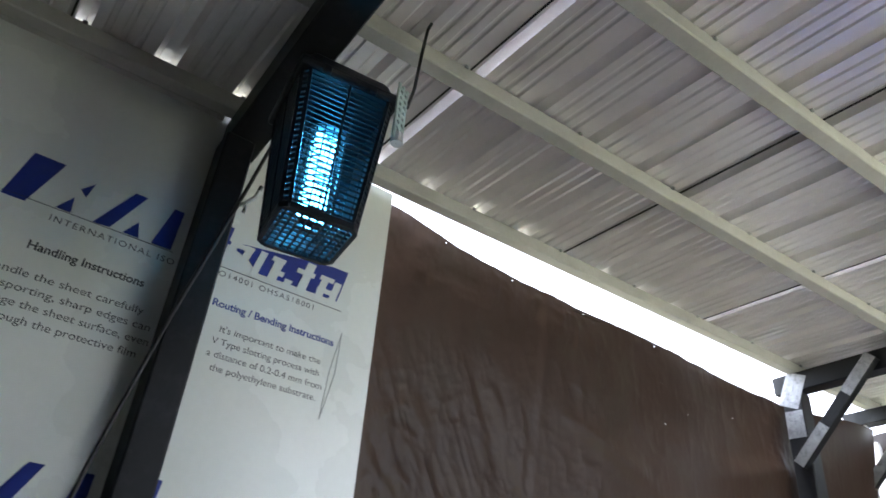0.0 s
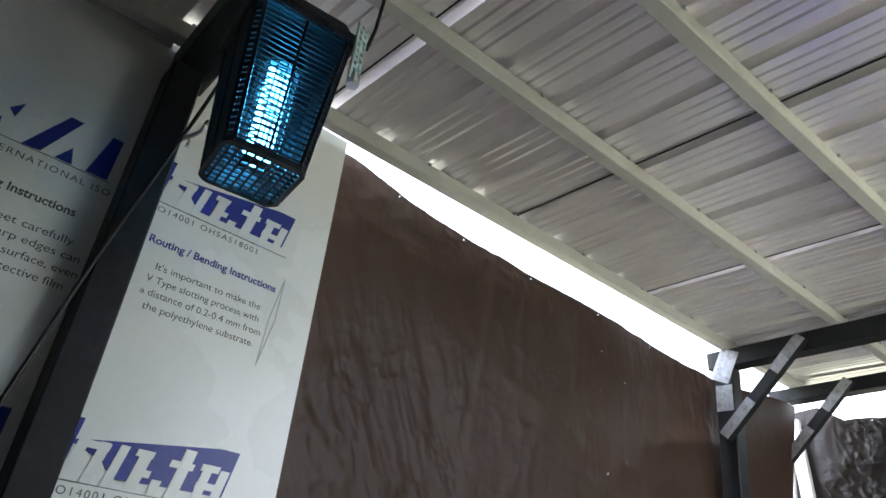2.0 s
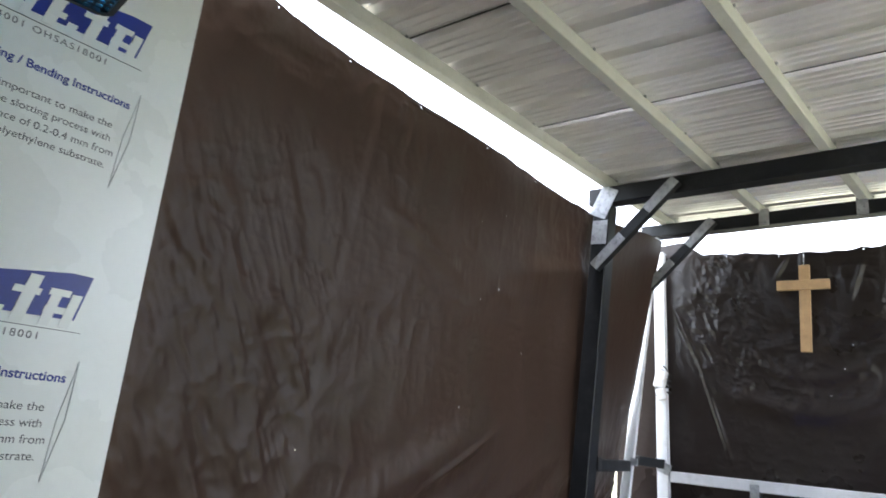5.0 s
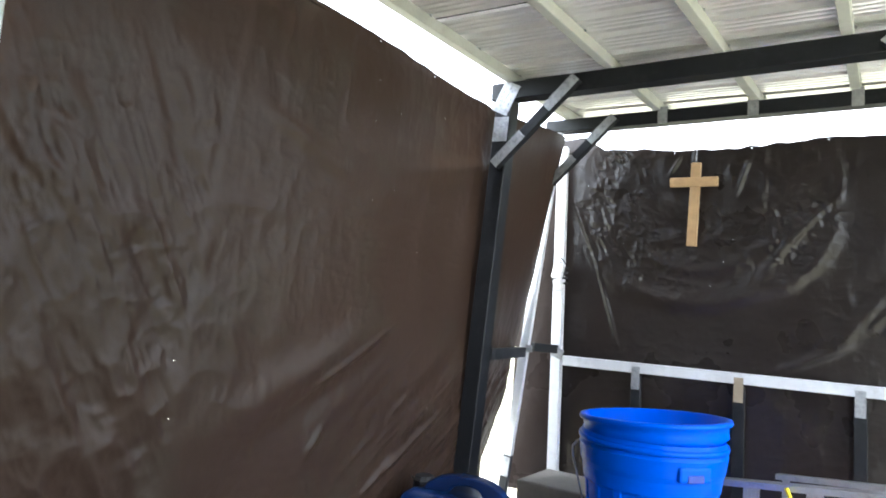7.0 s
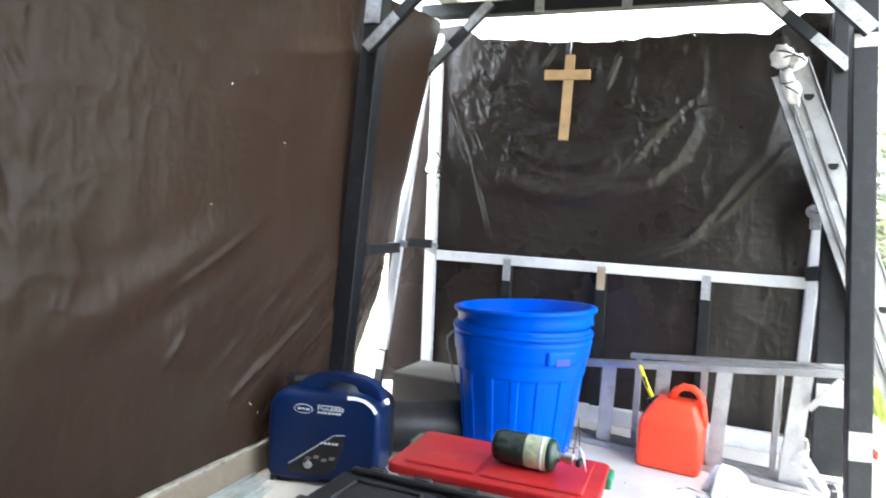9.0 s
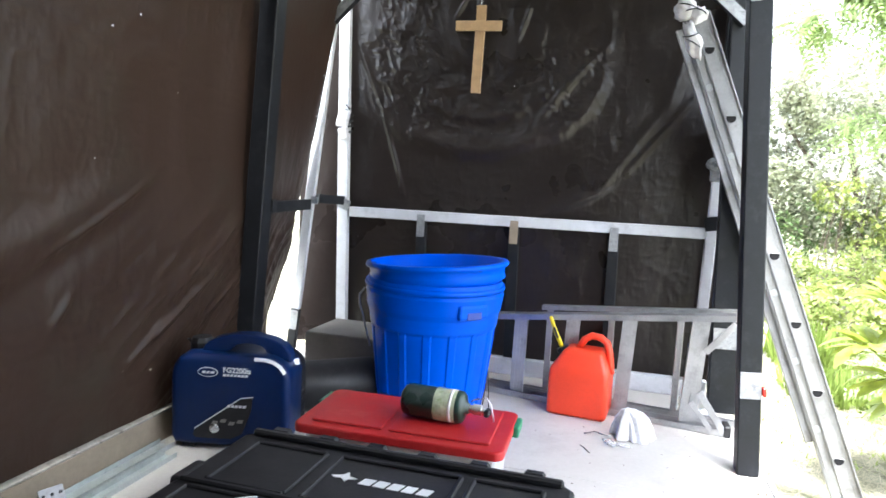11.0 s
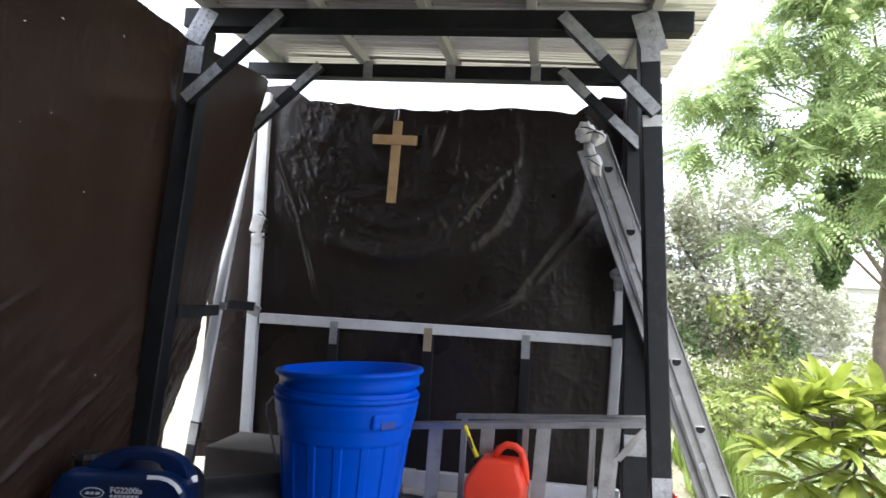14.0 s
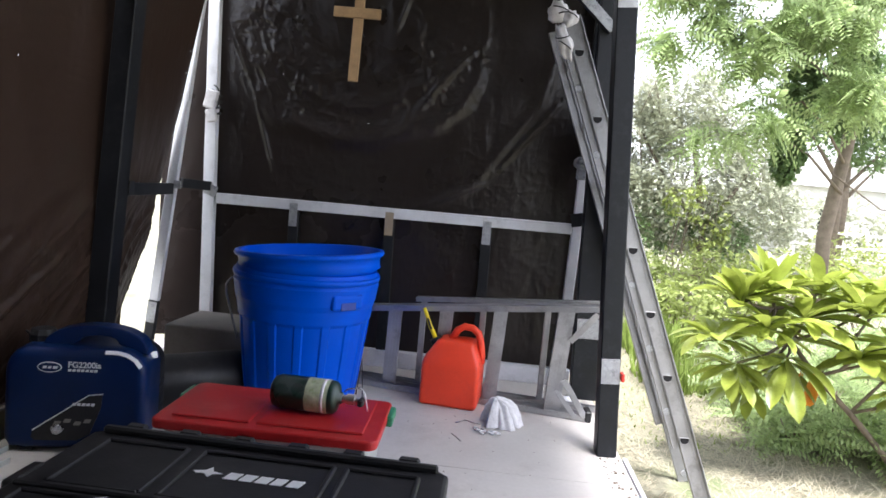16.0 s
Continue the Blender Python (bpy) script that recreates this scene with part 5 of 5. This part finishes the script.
def fill(blobs, n, rng, gap=0.0, freq=1.2):
    """Points in the shells of uneven ellipsoids (cx, cy, cz, rx, ry, rz), thinned by noise so that gaps open."""
    out = []
    vol = np.array([b[3] * b[4] * b[5] for b in blobs]) ** 0.67
    for b, k in zip(blobs, (n * vol / vol.sum()).astype(int)):
        d = rng.normal(0, 1, (k, 3)); d /= np.linalg.norm(d, axis=1)[:, None]
        r = rng.uniform(0.35, 1.0, k) ** 0.5
        p = np.array(b[:3]) + d * r[:, None] * np.array(b[3:])
        for q in p:
            h = noise.noise(Vector(q) * freq) + 0.5 * noise.noise(Vector(q) * freq * 2.7)
            if h > gap - 0.25:
                out.append(q + 0.25 * h * np.array([0.3, 0.3, 0.3]))
    return np.array(out)


def tree(name, label, base, limbs, crowns, category="tree"):
    """limbs: (points, radius, taper); crowns: (name, verts, faces, material)."""
    t = thing(name, label, category, *base)
    o = Vector(base)
    for k, (pts, r, tp) in enumerate(limbs):
        part("trunk" if k == 0 else "limb", tube([Vector(p) - o for p in pts], r, 10 if r > 0.05 else 6, taper=tp), BARK, t, smooth=True)
    for nm, (v, f), m in crowns:
        raw(nm, v - np.array(base), f, m, t)
    return t


rng = np.random.default_rng(4)
G = -0.37
# grey-green bushy tree hung with vines
P = fill([(5.4, 9.6, 1.6, 1.5, 1.2, 1.7), (4.3, 9.8, 1.7, 1.0, 1.0, 1.8), (6.7, 10.0, 1.0, 0.9, 1.0, 1.4), (5.0, 9.3, 2.9, 1.0, 0.9, 0.8), (3.6, 10.2, 1.2, 1.0, 1.0, 1.6)], 48000, rng, 0.08, 1.8)
V = fill([(4.96, 8.5, 1.12, 0.4, 0.25, 0.41), (5.46, 8.7, 0.76, 0.43, 0.25, 0.61)], 1000, rng, 0.12, 2.5)
# darker leaves low in the crown, painting the shade of its hollows
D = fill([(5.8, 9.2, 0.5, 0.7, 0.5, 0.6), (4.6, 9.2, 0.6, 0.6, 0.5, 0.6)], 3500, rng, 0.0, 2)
limbs = [([(5.6, 9.4, G), (5.65, 9.4, 0.4), (5.5, 9.5, 1.4), (5.2, 9.5, 2.6)], 0.10, 0.4), ([(5.6, 9.4, 0.5), (6.2, 9.6, 1.4), (6.6, 9.8, 2.0)], 0.05, 0.4), ([(5.5, 9.4, 0.7), (4.8, 9.5, 1.6), (4.2, 9.7, 2.6)], 0.05, 0.4)]
for k in range(26):
    x = 5.3 + 0.75 * rng.uniform(-0.5, 1)
    limbs.append(([(x + 0.1, 8.95, 0.9 + rng.uniform(-0.3, 0.5)), (x + rng.uniform(-0.05, 0.05), 8.9, 0.3), (x + rng.uniform(-0.12, 0.12), 8.85, G)], 0.009, 0.8))
for k in range(30):
    x, z = rng.uniform(3.6, 7.0), rng.uniform(0.8, 3.0)
    limbs.append(([(x, 8.9, z), (x + rng.uniform(-0.3, 0.3), 8.7, z + rng.uniform(0.2, 0.7))], 0.008, 0.4))
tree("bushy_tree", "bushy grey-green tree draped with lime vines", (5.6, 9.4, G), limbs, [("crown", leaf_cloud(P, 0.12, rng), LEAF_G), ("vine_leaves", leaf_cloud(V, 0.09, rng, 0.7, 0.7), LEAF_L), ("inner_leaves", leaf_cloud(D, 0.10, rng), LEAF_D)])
# tall tree with a vine-wrapped trunk and feathery overhanging boughs
P = fill([(5.36, 5.4, 2.64, 0.23, 0.25, 0.41), (5.3, 5.4, 1.85, 0.21, 0.25, 0.43), (5.4, 5.5, 3.73, 0.33, 0.3, 0.74), (5.98, 5.4, 2.73, 0.31, 0.3, 0.6)], 15000, rng, 0.12, 2.4)
boughs = [(3.42, 4.5, 3.59, 0.33, 0.35, 0.13), (3.77, 4.5, 3.7, 0.3, 0.35, 0.23), (4.19, 4.5, 4.15, 0.29, 0.35, 0.26), (4.86, 4.5, 4.31, 0.28, 0.35, 0.34), (5.24, 4.5, 4.91, 0.41, 0.35, 0.29), (4.09, 4.5, 3.2, 0.42, 0.35, 0.21), (4.98, 4.5, 3.39, 0.48, 0.35, 0.36), (3.48, 4.5, 2.92, 0.29, 0.35, 0.11), (4.4, 4.5, 2.86, 0.27, 0.35, 0.21), (4.07, 4.5, 1.87, 0.32, 0.35, 0.14), (4.64, 4.5, 2.23, 0.19, 0.35, 0.25), (5.48, 4.5, 3.78, 0.31, 0.35, 0.59), (5.62, 4.5, 2.6, 0.31, 0.35, 0.44), (4.59, 4.5, 4.99, 0.32, 0.35, 0.35)]
B = fill(boughs, 2300, rng, 0.10, 2.6)
limbs = [([(6.1, 5.7, G), (6.05, 5.7, 0.8), (6.15, 5.6, 2.2), (6.3, 5.6, 4.2), (6.4, 5.6, 5.5)], 0.10, 0.55)]
for b in boughs:
    limbs.append(([(6.15, 5.6, min(b[2], 3.6) - 0.5), (b[0] * 0.3 + 4.3, b[1] * 0.3 + 3.95, b[2] - 0.05), (b[0] * 0.65 + 2.15, b[1] * 0.65 + 1.95, b[2] + 0.18), (b[0] + 0.1, b[1], b[2])], 0.022, 0.25))
limbs += [([(6.4, 5.3, 3.0), (6.7, 5.2, 2.6)], 0.03, 0.5), ([(5.8, 5.2, 1.6), (6.4, 5.1, 1.2), (7.0, 5.1, 1.25)], 0.012, 0.5)]
tree("vine_tree", "tall tree with vine-wrapped trunk and feathery boughs", (6.1, 5.7, G), limbs, [("vine_leaves", leaf_cloud(P, 0.085, rng, 0.4, 0.6), LEAF_D), ("fronds", fronds(B, rng, 0.40, 9, 0.10, -0.45), LEAF_F)])
# slim trunk, farther trees, hedge
for (x, y, h, r) in ((9.5, 12.4, 5.5, 1.3), (11.5, 16.0, 6.0, 1.6)):
    P = fill([(x, y, G + h * 0.78, r, r, h * 0.22), (x + 0.6, y, G + h * 0.6, r * 0.7, r * 0.7, h * 0.14), (x - 0.8, y, G + h * 0.66, r * 0.6, r * 0.6, h * 0.16)], 6000, rng, 0.1, 1.0)
    tree("shade_tree", "slim shade tree with open leafy crown", (x, y, G), [([(x, y, G), (x + 0.05, y, 1.4), (x - 0.05, y, G + h * 0.8)], 0.13, 0.4), ([(x, y, 1.6), (x + 0.8, y, 2.6)], 0.06, 0.4), ([(x, y, 1.9), (x - 0.8, y, 3.0)], 0.06, 0.4)], [("crown", leaf_cloud(P, 0.17, rng), LEAF_D)])
P = fill([(8.5 + 2.6 * k, 21 + rng.uniform(-2, 2), 0.6 + rng.uniform(-0.2, 0.7), 2.0, 1.5, 1.3) for k in range(9)] + [(-6 + 3.0 * k, 19 + rng.uniform(-1, 1), 0.5, 2.2, 1.2, 1.2) for k in range(5)], 22000, rng, 0.1, 0.8)
v, f = leaf_cloud(P, 0.26, rng)
tagged(raw("far_hedge", v, f, LEAF_G), "far overgrown hedge beyond the yard", "hedge", kind="stuff")
# pale house and fence
ho = thing("pale_house", "pale rendered low house behind the trees", "house", 17.0, 25.0, G)
part("house_wall", box(9, 5, 2.6, (0, 0, 1.3), 0.02), WALLW, ho)
b = slab([(-4.9, 0), (4.9, 0), (4.4, 0.9), (-4.4, 0.9)], 5.6)
b.transform(pose(0, -2.8, 2.6))
part("house_roof", b, WALLW, ho)
for k in (-2.5, 0, 2.5):
    wd = part("window", box(1.0, 0.06, 1.0, (k, -2.51, 1.4), 0.01), DARKHOLE, ho)
    part("window_frame", box(1.1, 0.05, 0.08, (k, -2.53, 0.88), 0.01), WHITEINK, wd)
fe = thing("wire_fence", "grey post and rail fence at the yard end", "fence")
for k in range(9):
    part("fence_post", bar((9.6 + 0.75 * k, 14.4, G), (9.6 + 0.75 * k, 14.4, 0.78), 0.06, 0.06, 0.005, up=(0, 1, 0)), WALLW, fe)
for z in (0.0, 0.35, 0.7):
    part("fence_rail", bar((9.5, 14.36, z), (15.7, 14.36, z), 0.03, 0.06, 0.004), WALLW, fe)


# low feathery shrubs and lime undergrowth
def low_shrub(x, y, r, h, n, material, label, feather=True, size=0.26):
    P = fill([(x, y, G + h * 0.55, r, r, h * 0.5), (x + r * 0.5, y + 0.1, G + h * 0.4, r * 0.6, r * 0.6, h * 0.4), (x - r * 0.5, y, G + h * 0.4, r * 0.6, r * 0.6, h * 0.38)], n, rng, -0.1, 2.5)
    stems = [([(x, y, G), (x + rng.uniform(-r, r) * 0.6, y + rng.uniform(-r, r) * 0.6, G + h * rng.uniform(0.5, 0.9))], 0.008, 0.5) for _ in range(7)]
    tree("low_shrub", label, (x, y, G), stems, [("foliage", fronds(P, rng, size, 10, size * 0.19, 0.1) if feather else leaf_cloud(P, size, rng, 0.1, 0.5), material)], "shrub")


for x, y, r, h in ((3.45, 0.95, 0.28, 0.32), (3.75, 0.6, 0.3, 0.4), (4.05, 0.25, 0.3, 0.45), (3.45, 0.42, 0.2, 0.28), (3.85, 2.0, 0.42, 0.42), (4.5, 1.7, 0.45, 0.5), (5.1, 2.0, 0.5, 0.7), (4.3, 0.9, 0.35, 0.55), (5.3, 3.0, 0.5, 0.9), (4.75, 0.4, 0.4, 0.6)):
    low_shrub(x, y, r, h, 210, LEAF_F, "low feathery green shrub in the yard")
for x, y, r, h in ((3.4, 5.0, 0.6, 0.75), (4.2, 5.6, 0.7, 0.8), (5.0, 6.2, 0.7, 0.85), (6.2, 6.8, 0.8, 0.9), (7.4, 7.2, 0.9, 1.0), (3.6, 3.4, 0.45, 0.6), (4.4, 3.8, 0.5, 0.7), (8.2, 9.0, 1.0, 1.2)):
    low_shrub(x, y, r, h, 1500, LEAF_L, "bright lime undergrowth in the yard", False, 0.085)
for x, y, h in ((3.2, 2.6, 0.35), (3.1, 1.6, 0.22)):
    v, f = blades(420, (x, y), (0.3, 0.3), h, 0.012, rng, 0.7)
    tagged(raw("grass_clump", v, f, GRASS), "tall green grass clump by the deck", "grass", kind="stuff")

# grass and straw on the ground
v, f = blades(9000, (4.3, 3.0), (1.8, 2.8), 0.05, 0.004, rng, 1.35, low=0.5)
tagged(raw("grass", v, f, GRASS), "short patchy grass on the yard", "grass", kind="stuff")
v, f = blades(34000, (3.6, 0.6), (1.4, 2.0), 0.11, 0.0026, rng, 1.56, low=1.2)
tagged(raw("straw", v, f, STRAW), "dry cut straw scattered on the yard", "straw", kind="stuff")
P = fill([(3.95, 0.75, G + 0.03, 0.38, 0.3, 0.16)], 2600, rng, -0.6, 3)
v, f = leaf_cloud(P, 0.22, rng, 0.0, 0.03)
tagged(raw("straw_heap", v, f, STRAW), "heap of dry brown twigs and straw", "straw", kind="stuff")


# big-leaved shrub by the deck
def big_leaf(bend, wide):
    """A long blade, widest past its middle, with a folded midrib and a drooping tip."""
    b = bmesh.new()
    rows = []
    for k in range(8):
        t = k / 7
        w = wide * (math.sin(math.pi * min(t * 0.94 + 0.03, 1)) ** 0.8) * (0.45 + 0.75 * t) * 0.5 if 0 < k < 7 else 0.003
        x, z = t * math.cos(bend * t * 0.6), -bend * 0.45 * t * t
        rows.append([b.verts.new((x, -w, z + 0.30 * w)), b.verts.new((x, -w * 0.5, z + 0.12 * w)), b.verts.new((x, 0, z)), b.verts.new((x, w * 0.5, z + 0.12 * w)), b.verts.new((x, w, z + 0.30 * w))])
    for a, c in zip(rows, rows[1:]):
        for i in range(4):
            b.faces.new((a[i], a[i + 1], c[i + 1], c[i]))
    me = bpy.data.meshes.new("leaf")
    b.to_mesh(me); b.free()
    me.polygons.foreach_set("use_smooth", [True] * len(me.polygons))
    return me


shrub = thing("leafy_shrub", "big-leaved yellow-green shrub beside the deck", "shrub", 3.9, 0.15, G)
so = Vector((3.9, 0.15, G))
LEAVES = [big_leaf(bd, wd) for bd, wd in ((0.3, 0.29), (0.6, 0.33), (0.9, 0.31), (0.45, 0.34))]
for me in LEAVES:
    me.materials.append(LEAF_Y)
OLD = big_leaf(0.9, 0.34)
OLD.materials.append(LEAF_O)
# rosette: centre, number of leaves, leaf length, mean lift in degrees
ROSETTES = [((2.90, 0.05, 0.56), 19, 0.29, 42), ((3.07, 0.12, 0.62), 19, 0.31, 45), ((2.78, 0.0, 0.36), 19, 0.28, 22), ((3.02, -0.05, 0.46), 18, 0.30, 12), ((3.24, 0.05, 0.50), 20, 0.33, 15), ((2.90, 0.0, 0.22), 16, 0.27, 0),
            ((3.52, 0.0, 0.56), 19, 0.31, 38), ((3.50, -0.05, 0.34), 18, 0.31, 12), ((3.70, 0.15, 0.64), 18, 0.31, 40), ((3.38, 0.2, 0.62), 18, 0.30, 38), ((3.15, 0.0, 0.28), 15, 0.32, -20), ((3.68, -0.05, 0.40), 18, 0.31, 18), ((3.95, 0.1, 0.55), 18, 0.31, 28), ((3.05, 0.15, 0.10), 14, 0.28, -5), ((3.80, 0.0, 0.15), 16, 0.3, 5)]
STEM = [(3.92, 0.15, G), (3.74, 0.06, -0.20), (3.54, 0.05, 0.0), (3.34, 0.05, 0.18), (3.18, 0.05, 0.36), (3.08, 0.06, 0.52)]
part("stem", tube([Vector(p) - so for p in STEM], 0.020, 10, taper=0.5), BARK, shrub, smooth=True)
rl = random.Random(8)
for (c, n, ln, lift) in ROSETTES:
    near = min((Vector(p) for p in STEM[2:]), key=lambda p: (p - Vector(c)).length)
    part("branch", tube([near - so, near.lerp(Vector(c), 0.5) - so + Vector((0.01, 0, -0.02)), Vector(c) - so], 0.010, 8, taper=0.7), BARK, shrub, smooth=True)
    for k in range(int(n * 1.35)):
        o = new("leaf", rl.choice(LEAVES))
        o.parent = shrub
        s = ln * rl.uniform(0.65, 1.08)
        o.matrix_local = Matrix.Translation(Vector(c) - so + Vector((0, 0, -0.02 * (k % 3)))) @ pose(0, 0, 0, 0, 0, 137.5 * k + rl.uniform(-12, 12)) @ pose(0, 0, 0, rl.uniform(-20, 20), -(lift + rl.uniform(-28, 28)), 0) @ Matrix.Diagonal((s, s, s, 1))
for k in range(6):
    o = new("leaf", OLD)
    o.parent = shrub
    s = rl.uniform(0.2, 0.28)
    o.matrix_local = Matrix.Translation(Vector((3.16 + 0.03 * k, -0.04 + 0.03 * (k % 2), 0.22)) - so) @ pose(0, 0, 0, 0, 0, 60 * k) @ pose(0, 0, 0, 0, 55 + 5 * k, 0) @ Matrix.Diagonal((s, s, s, 1))
